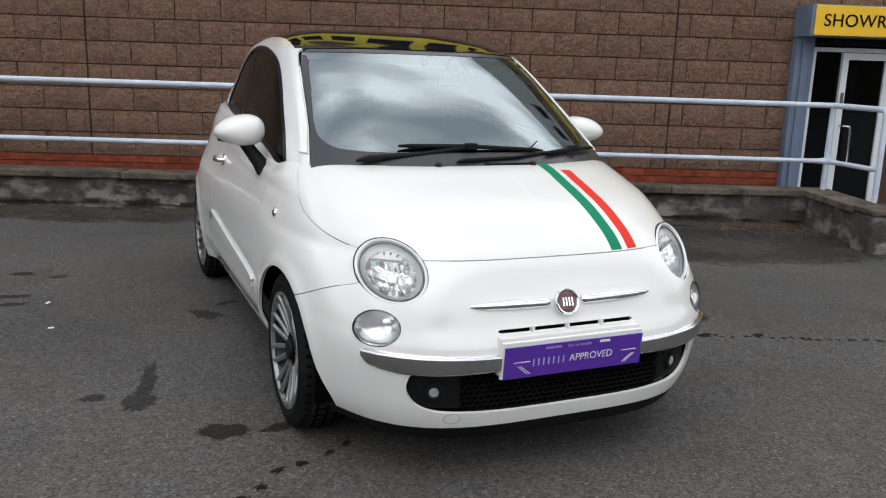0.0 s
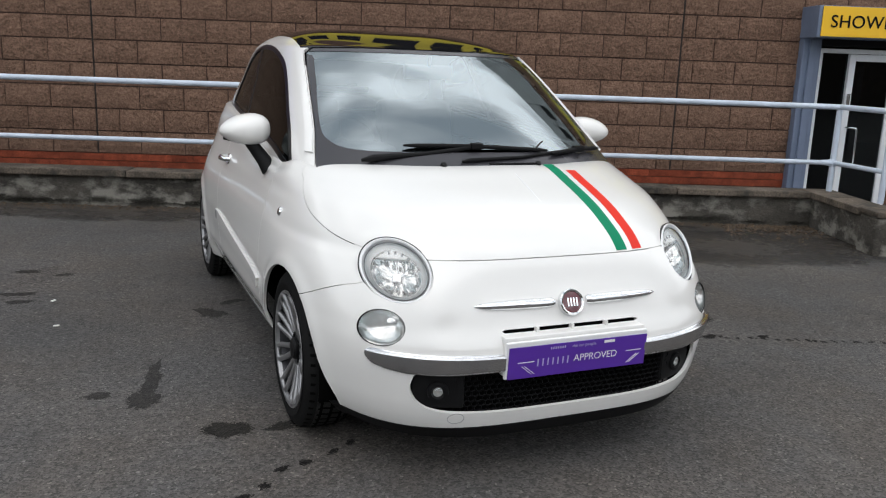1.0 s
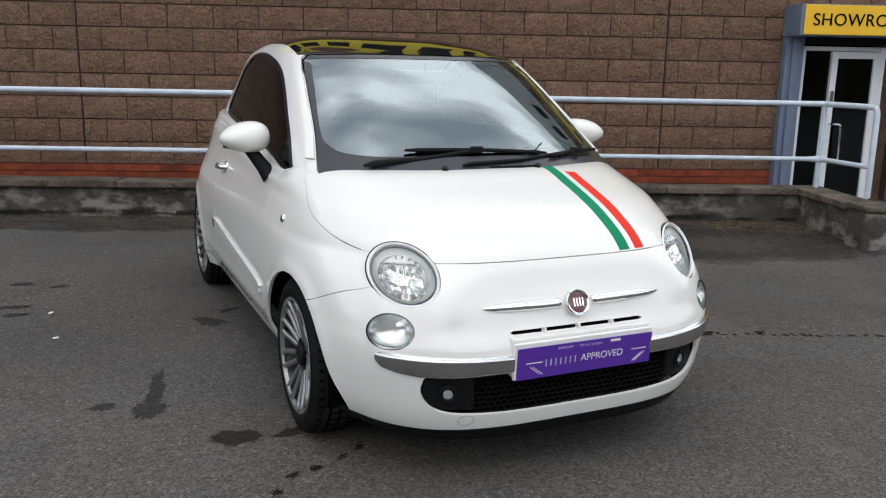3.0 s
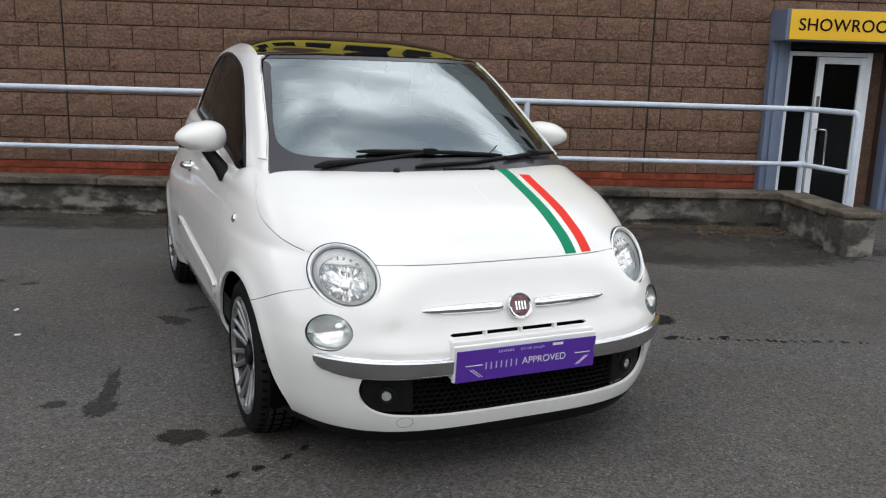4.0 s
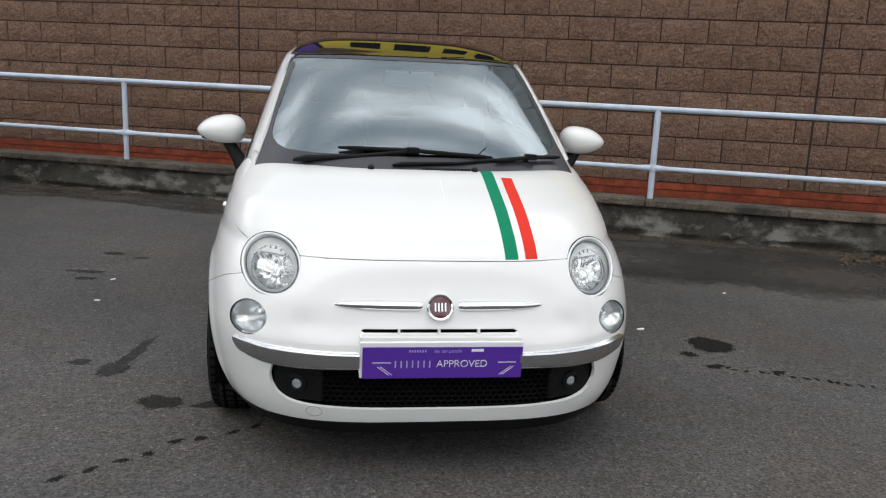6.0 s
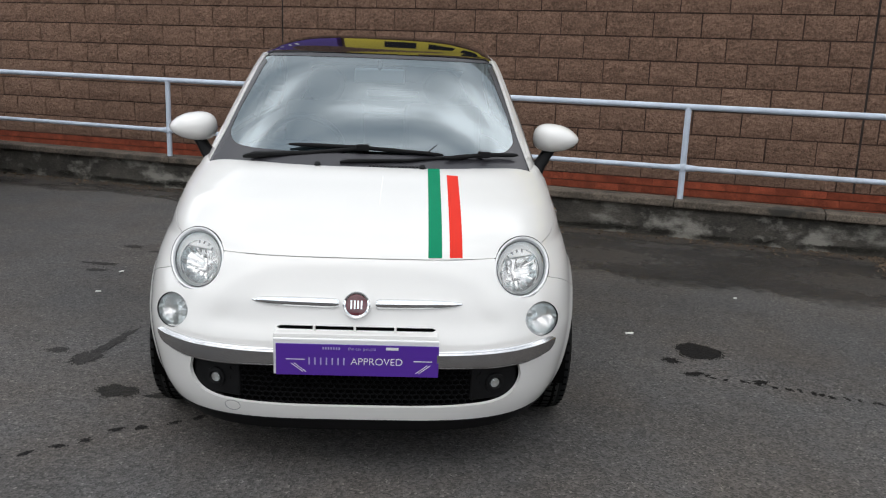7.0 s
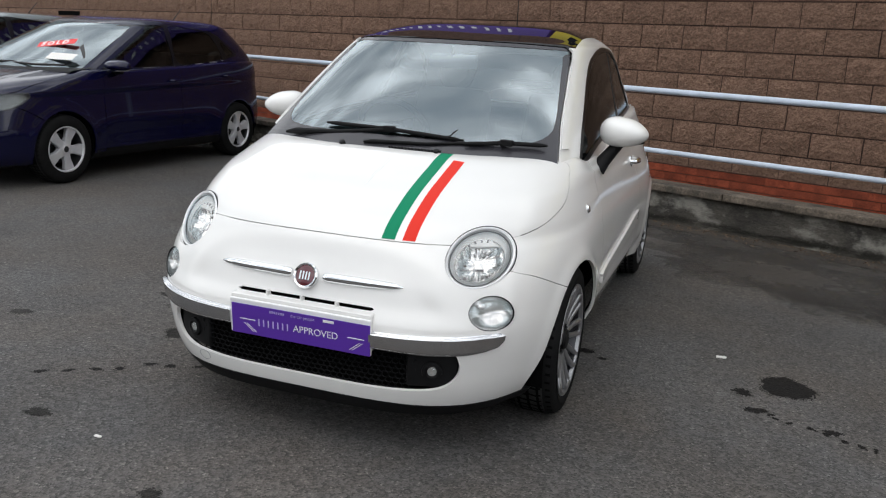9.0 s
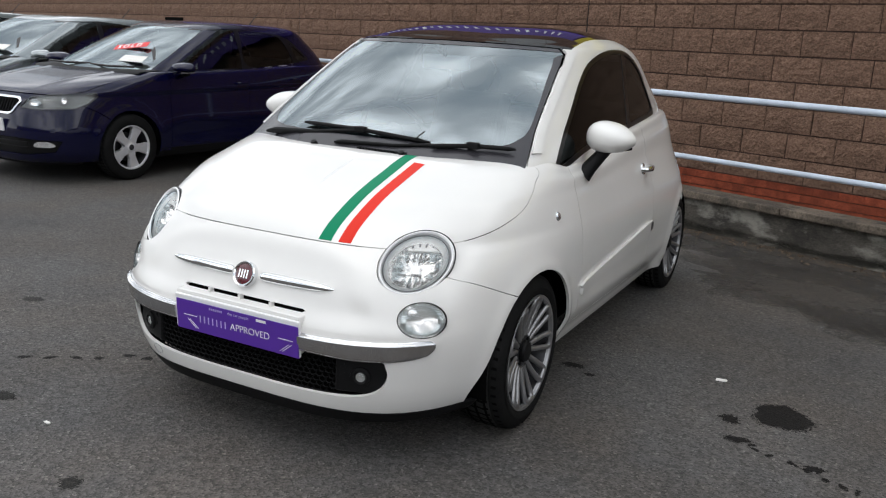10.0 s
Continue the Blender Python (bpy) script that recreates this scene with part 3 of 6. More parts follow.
# ---- showroom doorway with sign ----
def build_door():
    n = WALL_N
    s = empty("door_1", BUILDT, "white framed glass door in a grey-blue clad surround, closed", "door")
    tagged(s, kind="structure")
    for x0, x1 in ((3.44, 3.63), (4.77, 4.96)):
        part("surround", bm_join(bm_box(x0, x1, n - 0.10, n + 0.05, -0.5, 1.72, 0.012), bm_box(x0 + 0.06, x0 + 0.13, n - 0.125, n - 0.1, -0.5, 1.70, 0.006)), M_GREYBLUE, s)
    part("surround_head", bm_box(3.63, 4.77, n - 0.06, n + 0.05, 1.63, 1.70), M_BLACKTRIM, s)
    z0, z1, fy = -0.5, 1.61, n + 0.03
    part("door_frame", bm_join(bm_box(3.66, 3.70, fy - 0.04, fy + 0.03, z0, z1, 0.004), bm_box(4.50, 4.56, fy - 0.04, fy + 0.03, z0, z1, 0.004), bm_box(3.70, 4.50, fy - 0.03, fy + 0.03, z1 - 0.045, z1, 0.004)), M_WHITEPVC, s)
    part("side_jamb", bm_box(4.56, 4.77, fy + 0.12, fy + 0.17, z0, 1.63), M_BLOCK, s)
    part("side_pane", bm_box(3.70, 3.985, fy + 0.0, fy + 0.006, z0, z1 - 0.045), M_TINT, s)
    part("reveal_strip", bm_box(3.632, 3.659, fy - 0.02, fy + 0.02, z0, 1.625), M_BLACKTRIM, s)
    leaf = part("door_leaf", bm_join(bm_box(3.985, 4.05, fy - 0.045, fy + 0.01, z0, z1 - 0.05, 0.005), bm_box(4.44, 4.498, fy - 0.045, fy + 0.01, z0, z1 - 0.05, 0.005),
                                      bm_box(4.05, 4.44, fy - 0.045, fy + 0.01, z1 - 0.12, z1 - 0.05, 0.005), bm_box(4.05, 4.44, fy - 0.04, fy + 0.01, z0, z0 + 0.18, 0.005)), M_WHITEPVC, s)
    part("door_pane", bm_box(4.05, 4.44, fy - 0.02, fy - 0.014, z0 + 0.18, z1 - 0.12), M_DOORGLASS, leaf)
    part("pull_handle", bm_tube([(4.03, fy - 0.05, 0.42), (4.05, fy - 0.10, 0.42), (4.12, fy - 0.105, 0.43), (4.135, fy - 0.105, 0.46), (4.125, fy - 0.105, 0.78), (4.11, fy - 0.105, 0.81), (4.05, fy - 0.1, 0.815), (4.03, fy - 0.05, 0.815)], 0.011, 10), M_CHROME, leaf, smooth=True)
    part("lock_plate", bm_box(4.0, 4.035, fy - 0.055, fy - 0.046, 1.02, 1.16, 0.003), M_STEEL, leaf)
    # hall behind the glass, its dimness painted as a near-black shell
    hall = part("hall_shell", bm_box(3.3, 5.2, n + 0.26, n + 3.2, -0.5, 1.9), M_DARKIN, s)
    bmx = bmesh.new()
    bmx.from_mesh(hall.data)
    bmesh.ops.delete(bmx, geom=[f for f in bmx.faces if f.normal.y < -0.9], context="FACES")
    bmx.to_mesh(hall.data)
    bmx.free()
    part("partition", bm_box(4.00, 4.75, n + 0.55, n + 0.60, -0.5, 0.62), M_GREYBLUE, s)
    for x0, x1, z0p, z1p in ((4.20, 4.25, 0.62, 1.5), (4.36, 4.46, 0.62, 1.45)):
        part("screen_post", bm_box(x0, x1, n + 0.56, n + 0.60, z0p, z1p, 0.005), M_GREYBLUE, s)
    sign = empty("door_sign", BUILDT, "yellow box sign with black lettering over the showroom door", "sign")
    part("sign_box", bm_box(3.43, 4.99, n - 0.37, n - 0.0, 1.70, 2.005, 0.006), M_GREYBLUE, sign)
    face = part("sign_face", bm_box(3.465, 4.97, n - 0.385, n - 0.371, 1.712, 1.998, 0.003), M_YELLOW, sign)
    lettering("SHOWROOM", 0.168, 0.002, M_BLACKSIGN, sign, pose(4.075, n - 0.388, 1.85, 90, 0, 0), spacing=1.06, weight=0.006)


build_wall()
build_retaining()
build_door()


# ---- car skins: horizontal slices with rounded ends, cut into panels ----
def pchip(xs, ys):
    """A smooth curve through the points that does not overshoot."""
    xs, ys = np.array(xs, float), np.array(ys, float)
    h = np.diff(xs)
    d = np.diff(ys) / h
    m = np.zeros(len(xs))
    m[0], m[-1] = d[0], d[-1]
    for i in range(1, len(xs) - 1):
        if d[i - 1] * d[i] > 0:
            w1, w2 = 2 * h[i] + h[i - 1], h[i] + 2 * h[i - 1]
            m[i] = (w1 + w2) / (w1 / d[i - 1] + w2 / d[i])

    def f(x):
        x = np.clip(np.asarray(x, float), xs[0], xs[-1])
        i = np.clip(np.searchsorted(xs, x, side="right") - 1, 0, len(xs) - 2)
        t = (x - xs[i]) / h[i]
        return ys[i] * (1 + 2 * t) * (1 - t) ** 2 + h[i] * m[i] * t * (1 - t) ** 2 + ys[i + 1] * t * t * (3 - 2 * t) + h[i] * m[i + 1] * t * t * (t - 1)
    return f


def step(a, b, x):
    t = np.clip((x - a) / (b - a), 0, 1)
    return t * t * (3 - 2 * t)


def screen_sag(front, y_mid, power):
    """How far a windscreen lies behind its middle at x, z: evenly curved up to the pillars, and by the plain slice."""
    z0, y0, w0, p0 = zip(*front)
    f_y, f_w, f_p = pchip(z0, y0), pchip(z0, w0), pchip(z0, p0)

    def sag(x, z):
        w, f, p = f_w(z), f_y(z), f_p(z)
        xr = np.minimum(np.abs(x) / w, 1.0)
        plain = (y_mid - f) * (1 - (1 - xr ** p) ** (1 / p))
        edge = (y_mid - f) * (1 - (1 - 0.9 ** p) ** (1 / p))
        even = np.where(xr < 0.9, edge * (xr / 0.9) ** power, plain)
        return plain + (even - plain) * step(1.44, 1.37, z), plain
    return sag


class Skin:
    """A closed ring of points for each height: front rounding, straight side, rear rounding."""

    def __init__(self, front, rear, yf, yr, zs, n=170, warp=None):
        z, y0, w, p = zip(*front)
        self.fy, self.w, self.fp = pchip(z, y0), pchip(z, w), pchip(z, p)
        z, y1, p = zip(*rear)
        self.ry, self.rp = pchip(z, y1), pchip(z, p)
        self.yf, self.yr = yf, yr
        rows = []
        for zz in zs:
            w, p, q = float(self.w(zz)), float(self.fp(zz)), float(self.rp(zz))
            a = np.linspace(0, math.pi / 2, 400)
            fx, fyy = w * np.sin(a) ** (2 / p), yf - (yf - float(self.fy(zz))) * np.cos(a) ** (2 / p)
            rx, ryy = w * np.cos(a) ** (2 / q), yr + (float(self.ry(zz)) - yr) * np.sin(a) ** (2 / q)
            px, py = np.concatenate((fx, rx)), np.concatenate((fyy, ryy))
            s = np.concatenate(([0], np.cumsum(np.hypot(np.diff(px), np.diff(py)) * (1 + 1.2 * (py[1:] < yf)))))
            t = np.linspace(0, s[-1], n)
            px, py = np.interp(t, s, px), np.interp(t, s, py)
            px[0] = px[-1] = 0
            rows.append(np.stack((np.concatenate((px, -px[-2:0:-1])), np.concatenate((py, py[-2:0:-1])), np.full(2 * n - 2, zz)), 1))
        v = np.array(rows)
        k, m = v.shape[:2]
        self.v = v.reshape(-1, 3)
        if warp:
            self.v = warp(self.v)
        i, j = np.meshgrid(np.arange(k - 1), np.arange(m), indexing="ij")
        j2 = (j + 1) % m
        self.f = np.stack((i * m + j, i * m + j2, (i + 1) * m + j2, (i + 1) * m + j), -1).reshape(-1, 4)
        e1 = self.v.reshape(k, m, 3)
        du = np.roll(e1, -1, 1) - np.roll(e1, 1, 1)
        dv = np.gradient(e1, axis=0)
        nn = np.cross(du, dv).reshape(-1, 3)
        self.n = nn / np.maximum(np.linalg.norm(nn, axis=1, keepdims=True), 1e-9)


def cut(v, n, quads, polys, field):
    """Keeps what lies where field(v) > 0; edges are cut where it is 0."""
    f = field(v)
    inside = f > 0
    cnt = inside[quads].sum(1)
    mixed = [list(q) for q in quads[(cnt > 0) & (cnt < 4)]]
    quads = quads[cnt == 4]
    keep, todo = [], mixed
    for p in polys:
        c = sum(inside[i] for i in p)
        if c == len(p):
            keep.append(p)
        elif c:
            todo.append(p)
    add_v, add_n, made = [], [], {}
    base = len(v)
    for p in todo:
        out = []
        for a, b in zip(p, p[1:] + p[:1]):
            if inside[a]:
                out.append(a)
            if inside[a] != inside[b]:
                key = (a, b) if a < b else (b, a)
                if key not in made:
                    t = f[key[0]] / (f[key[0]] - f[key[1]])
                    made[key] = base + len(add_v)
                    add_v.append(v[key[0]] * (1 - t) + v[key[1]] * t)
                    add_n.append(n[key[0]] * (1 - t) + n[key[1]] * t)
                out.append(made[key])
        if len(out) > 2:
            keep.append(out)
    if add_v:
        v, n = np.vstack((v, add_v)), np.vstack((n, add_n))
    return v, n, quads, keep


def panel(name, skin, fields, mat, parent, lift=0.0, thick=0.012, label=""):
    """The stretch of a skin on which all fields are positive, with turned-in edges."""
    v, n, quads, polys = skin.v, skin.n, skin.f, []
    for fd in fields:
        v, n, quads, polys = cut(v, n, quads, polys, fd)
    faces = [tuple(q) for q in quads] + [tuple(p) for p in polys]
    used = np.zeros(len(v), bool)
    for p in faces:
        used[list(p)] = True
    idx = np.cumsum(used) - 1
    v, n = v[used], n[used]
    n = n / np.maximum(np.linalg.norm(n, axis=1, keepdims=True), 1e-9)
    faces = [tuple(int(idx[i]) for i in p) for p in faces]
    v = v + n * (lift(v)[:, None] if callable(lift) else lift)
    verts = [tuple(p) for p in v]
    seen = {}
    for p in faces:
        for a, b in zip(p, p[1:] + p[:1]):
            seen[(a, b)] = seen.get((a, b), 0) + 1
    rim = {}
    smooth = [True] * len(faces)
    if thick:
        for (a, b) in list(seen):
            if (b, a) not in seen:
                for i in (a, b):
                    if i not in rim:
                        rim[i] = len(verts)
                        verts.append(tuple(v[i]))
                        verts.append(tuple(v[i] - n[i] * thick))
                faces.append((rim[b], rim[a], rim[a] + 1, rim[b] + 1))
                smooth.append(False)
    me = bpy.data.meshes.new(name)
    me.from_pydata(verts, [], faces)
    me.materials.append(mat)
    me.polygons.foreach_set("use_smooth", smooth)
    ob = new(name, me)
    ob.parent = parent
    if label:
        ob["label"] = label
    return ob


def closed_curve(pts, per=8):
    """A smooth closed outline through a few points."""
    p = np.array(pts, float)
    out = []
    for i in range(len(p)):
        a, b, c, d = p[i - 1], p[i], p[(i + 1) % len(p)], p[(i + 2) % len(p)]
        for k in range(per):
            t = k / per
            out.append(0.5 * ((2 * b) + (c - a) * t + (2 * a - 5 * b + 4 * c - d) * t * t + (3 * b - a - 3 * c + d) * t ** 3))
    return np.array(out)


def inside_of(outline):
    """Signed distance to a closed outline in a plane, positive inside."""
    a = np.array(outline, float)
    b = np.roll(a, -1, 0)

    def f(x, y):
        best = np.full(len(x), 1e9)
        odd = np.zeros(len(x), bool)
        for (ax, ay), (bx, by) in zip(a, b):
            dx, dy = bx - ax, by - ay
            t = np.clip(((x - ax) * dx + (y - ay) * dy) / (dx * dx + dy * dy + 1e-12), 0, 1)
            best = np.minimum(best, (x - ax - t * dx) ** 2 + (y - ay - t * dy) ** 2)
            with np.errstate(divide="ignore", invalid="ignore"):
                odd ^= ((ay > y) != (by > y)) & (x < dx * (y - ay) / (dy if dy else 1e-12) + ax)
        return np.where(odd, 1, -1) * np.sqrt(best)
    return f


def axis_distance(v, c, d):
    r = v - np.array(c)
    return np.linalg.norm(r - np.outer(r @ np.array(d), d), axis=1)


def facing(c, d, roll=0.0):
    """A pose at c whose z looks along d."""
    return Matrix.Translation(c) @ Vector(d).to_track_quat("Z", "Y").to_matrix().to_4x4() @ pose(0, 0, 0, 0, 0, roll)


# ---- wheels ----
def build_wheel(name, parent, m, radius, width, rim_r, style, side):
    """A wheel whose outer face looks along its local z."""
    w = new(name)
    w.empty_display_size = 0.1
    w.parent, w.matrix_local = parent, m
    alloy = M_WHEEL if style == "multi" else M_ALLOY
    r, h = radius, width
    prof = [(rim_r - 0.004, -h), (rim_r + 0.02, -h - 0.004), (r - 0.035, -h + 0.0), (r - 0.008, -h + 0.018), (r, -h + 0.04), (r, -0.036), (r - 0.005, -0.016),
            (r - 0.020, -0.002), (r - 0.05, 0.004), (rim_r + 0.03, 0.006), (rim_r + 0.008, 0.002), (rim_r - 0.004, -0.008)]
    tyre = part("tyre", bm_lathe(prof, 72), M_RUBBER, w, smooth=True)
    # tread: a worn band, near-black strips on it painting shaded grooves and cross cuts
    part("tread_band", bm_lathe([(r - 0.0045, -h + 0.030), (r + 0.0006, -h + 0.042), (r + 0.0006, -0.040), (r - 0.0045, -0.018)], 72), M_TREAD, tyre, smooth=True)
    tb = bmesh.new()
    for gz in (-h * 0.3, -h * 0.5, -h * 0.7):
        tb = bm_join(tb, bm_lathe([(r + 0.0018, gz - 0.005), (r + 0.0022, gz), (r + 0.0018, gz + 0.005)], 48))
    part("tread_groove", tb, M_VOID, tyre)
    cb = bmesh.new()
    n = 52
    for i in range(n):
        a = 2 * math.pi * i / n
        q = Matrix.Rotation(a, 4, "Z")
        for z0, z1, e in ((-0.054, -0.010, 0.0075), (-h * 0.48, -h * 0.32, 0.0), (-h * 0.68, -h * 0.52, 0.0), (-h + 0.054, -h + 0.012, 0.0075)):
            b = bmesh.new()
            vs = [b.verts.new(q @ Vector(c)) for c in ((r + 0.0022, -0.0048, z0), (r + 0.0022, 0.0048, z0), (r + 0.0022 - e, 0.0108, z1), (r + 0.0022 - e, 0.0012, z1))]
            b.faces.new(vs)
            me = bpy.data.meshes.new("t")
            b.to_mesh(me)
            b.free()
            cb.from_mesh(me)
            bpy.data.meshes.remove(me)
    tagged(part("tread_cut", cb, M_VOID, tyre), kind="stuff")
    part("rim", bm_lathe([(rim_r - 0.004, -0.012), (rim_r + 0.004, -0.002), (rim_r + 0.003, 0.003), (rim_r - 0.007, 0.002), (rim_r - 0.012, -0.012)], 72), alloy, w, smooth=True)
    # rim continues inwards in darker alloy: shade between the spokes is painted
    part("barrel", bm_lathe([(rim_r - 0.0115, -0.0125), (rim_r - 0.02, -0.06), (rim_r - 0.03, -h + 0.02)], 48), M_ALLOYDK, w, "inner rim, its shade painted dark grey", smooth=True)
    part("brake_disc", bm_lathe([(0.0, -0.085), (0.13, -0.085), (0.13, -0.1), (0.0, -0.1)], 40), M_ALLOYDK, w, "dull grey brake disc", smooth=True)
    # added near-black disc for the shade behind the spokes
    part("backing", bm_lathe([(0.0, -0.13), (rim_r - 0.02, -0.13)], 40), M_VOID, w)
    if style == "multi":
        count = 9
        for i in range(count):
            b = bmesh.new()
            loop, rad = [], []
            for off in (-1, 1):
                arm = []
                for t in (0.0, 0.2, 0.5, 0.8, 0.93):
                    rr = 0.062 + t * (rim_r - 0.070)
                    arm.append((rr, off * (0.010 + 0.016 * min(1, t * 1.4)), -0.036 + 0.012 * t + 0.020 * t ** 1.5))
                loop += arm if off < 0 else [(rim_r - 0.012, -0.018, -0.005), (rim_r - 0.009, 0.0, -0.005), (rim_r - 0.012, 0.018, -0.005)] + arm[::-1]
            b = bm_tube(loop, 0.0112, 8)
            b.transform(Matrix.Rotation(2 * math.pi * i / count, 4, "Z"))
            part("spoke", b, alloy, w, smooth=True, sharp=60)
        part("hub", bm_lathe([(0.0, -0.018), (0.028, -0.018), (0.032, -0.022), (0.034, -0.030), (0.060, -0.032), (0.066, -0.045), (0.066, -0.085)], 40), M_ALLOYDK, w, "dark grey hub", smooth=True)
        part("centre_cap", bm_lathe([(0.0, -0.010), (0.034, -0.012), (0.041, -0.020), (0.042, -0.032)], 28), M_BLACKTRIM, w, smooth=True)
    else:
        for i in range(5):
            a0 = 2 * math.pi * i / 5
            b = bm_prism([(0.045, -0.040), (0.10, -0.034), (rim_r - 0.004, -0.058), (rim_r - 0.004, 0.058), (0.10, 0.034), (0.045, 0.040)], -0.05, -0.012, 0.006)
            b.transform(Matrix.Rotation(a0, 4, "Z"))
            part("spoke", b, alloy, w)
        part("hub", bm_lathe([(0.0, -0.006), (0.03, -0.007), (0.036, -0.012), (0.065, -0.016), (0.068, -0.06)], 36), alloy, w, smooth=True)
        part("centre_cap", bm_lathe([(0.0, -0.003), (0.024, -0.004), (0.028, -0.008)], 24), M_ALLOYDK, w, smooth=True)
    for i in range(5 if style != "multi" else 4):
        a = 2 * math.pi * (i + 0.5) / (5 if style != "multi" else 4)
        part("wheel_bolt", bm_lathe([(0.0, -0.012), (0.009, -0.013), (0.009, -0.04)], 6, pose(0.048 * math.cos(a), 0.048 * math.sin(a), -0.012)), M_BLACKTRIM, w)
    return w


def wheel_pose(x, y, z, left, spin=0.0, steer=0.0):
    """Outer face towards +x for the left wheels, -x for the right ones."""
    return pose(x, y, z, 0, 0, steer) @ pose(0, 0, 0, 0, 90 if left else -90, 0) @ pose(0, 0, 0, 0, 0, spin)


# ---- the white hatchback ----
def build_fiat():
    car = empty("hatchback", pose(0, 0, 0, 0, 0, -0.2), "small white three-door hatchback with green and red bonnet stripes", "car")
    AX = ((0.645, 0.290), (2.945, 0.290))
    RISE = pchip((0.95, 1.335, 2.0, 2.59, 3.3), (0.0, 0.012, 0.06, 0.095, 0.11))

    def warp(v):
        v = v.copy()
        x, y, z = v.T.copy()
        # flared lips round the wheels
        side = step(0.45, 0.7, np.abs(x))
        for cy, cz in AX:
            r = np.hypot(y - cy, z - cz)
            v[:, 0] += np.sign(x) * side * 0.010 * np.exp(-((r - 0.322) / 0.034) ** 2)
        # hollow flank between the shoulder and the sill
        v[:, 0] -= np.sign(x) * side * 0.007 * np.exp(-((z - 0.40) / 0.09) ** 2) * step(0.95, 1.25, y) * step(2.65, 2.35, y)
        # tucked-in sill, and shoulders that draw in towards the tail
        v[:, 0] -= np.sign(x) * side * 0.028 * step(0.36, 0.24, z) * step(0.86, 0.97, y) * step(2.65, 2.5, y)
        v[:, 0] *= 1 - step(1.5, 3.0, y) * (0.010 + 0.062 * step(0.70, 0.98, z))
        # set-back panel round the badge
        nose = nose_field(v[:, 0], v[:, 2])
        v[:, 1] += 0.0085 * step(-0.042, 0.042, nose) * step(0.4, 0.2, y)
        # waistline dips at the foot of the screen pillar, rises to the tail
        v[:, 2] += RISE(y) * step(0.76, 0.94, z)
        v[:, 2] -= 0.030 * side * step(0.86, 0.95, z) * step(0.92, 1.08, y) * step(1.75, 1.35, y)
        return v

    nose_field = inside_of(closed_curve([(-0.425, 0.58), (-0.34, 0.655), (-0.2, 0.68), (0.2, 0.68), (0.34, 0.655), (0.425, 0.58), (0.45, 0.505), (0.2, 0.478), (-0.2, 0.478), (-0.45, 0.505)]))
    low_z = np.concatenate((np.arange(0.155, 0.225, 0.010), np.arange(0.225, 0.27, 0.005), np.arange(0.27, 0.38, 0.010), np.arange(0.38, 0.474, 0.003), np.arange(0.474, 0.70, 0.010), np.arange(0.70, 0.75, 0.004), np.arange(0.75, 0.90, 0.008), np.arange(0.90, 0.955, 0.005), [0.955, 0.9575, 0.960, 0.9615, 0.963]))
    low_z = low_z[np.concatenate(([True], np.diff(low_z) > 0.001))]
    LOWF = [(.155, -.004, .735, 3.7), (.175, -.014, .752, 3.75), (.195, -.0225, .766, 3.8), (.22, -.0305, .778, 3.84), (.25, -.0385, .789, 3.87), (.30, -.047, .801, 3.9), (.40, -.050, .813, 4.05), (.47, -.044, .816, 4.1), (.53, -.018, .816, 4.1), (.59, .002, .813, 4.0),
            (.65, .033, .808, 3.8), (.70, .064, .800, 3.5), (.735, .093, .791, 3.3), (.77, .136, .781, 3.4), (.81, .207, .769, 3.5), (.85, .292, .755, 3.6), (.89, .399, .748, 3.3),
            (.92, .491, .734, 3.2), (.945, .565, .726, 2.95), (.955, .607, .718, 2.85), (.960, .65, .70, 2.85), (.963, .70, .66, 2.85)]
    LOWR = [(.155, 3.40, 3.2), (.3, 3.46, 3.5), (.45, 3.487, 3.6), (.6, 3.475, 3.4), (.75, 3.43, 3.2), (.9, 3.37, 3.1), (.963, 3.33, 3.0)]
    low = Skin(LOWF, LOWR, 1.25, 2.40, low_z, 190, warp)
    GF = [(.90, .56, .728, 6.0), (.94, .62, .722, 6.0), (1.0, .703, .705, 5.8), (1.1, .851, .675, 5.6), (1.2, 1.010, .642, 5.4), (1.3, 1.179, .607, 5.2), (1.375, 1.312, .574, 4.8), (1.387, 1.333, .566, 4.6),
          (1.40, 1.388, .551, 4.3), (1.42, 1.475, .526, 4.0), (1.44, 1.575, .490, 3.7), (1.46, 1.69, .43, 3.4), (1.475, 1.81, .345, 3.2), (1.488, 2.0, .05, 3.0)]
    GR = [(.90, 3.36, 4.0), (1.0, 3.31, 3.9), (1.1, 3.24, 3.8), (1.2, 3.14, 3.6), (1.3, 3.0, 3.3), (1.374, 2.86, 3.0), (1.42, 2.72, 2.8), (1.455, 2.5, 2.6), (1.475, 2.3, 2.5), (1.488, 2.05, 2.4)]
    s = np.linspace(0, 1, 40)
    top_z = np.concatenate((np.arange(0.90, 1.36, 0.012), 1.36 + (1.488 - 1.36) * (1 - (1 - s) ** 2)))

    sag = screen_sag(GF, 2.05, 3.0)

    def gwarp(v):
        v = v.copy()
        x, y, z = v.T.copy()
        new_sag, plain = sag(x, z)
        v[:, 1] += np.where(y < 1.95, (new_sag - plain) * step(1.95, 1.85, y), 0)
        v[:, 0] *= 1 - 0.05 * step(1.5, 2.9, y) * step(1.44, 1.2, z)
        return v
    top = Skin(GF, GR, 2.05, 2.05, top_z, 170, gwarp)
    G = 0.0015

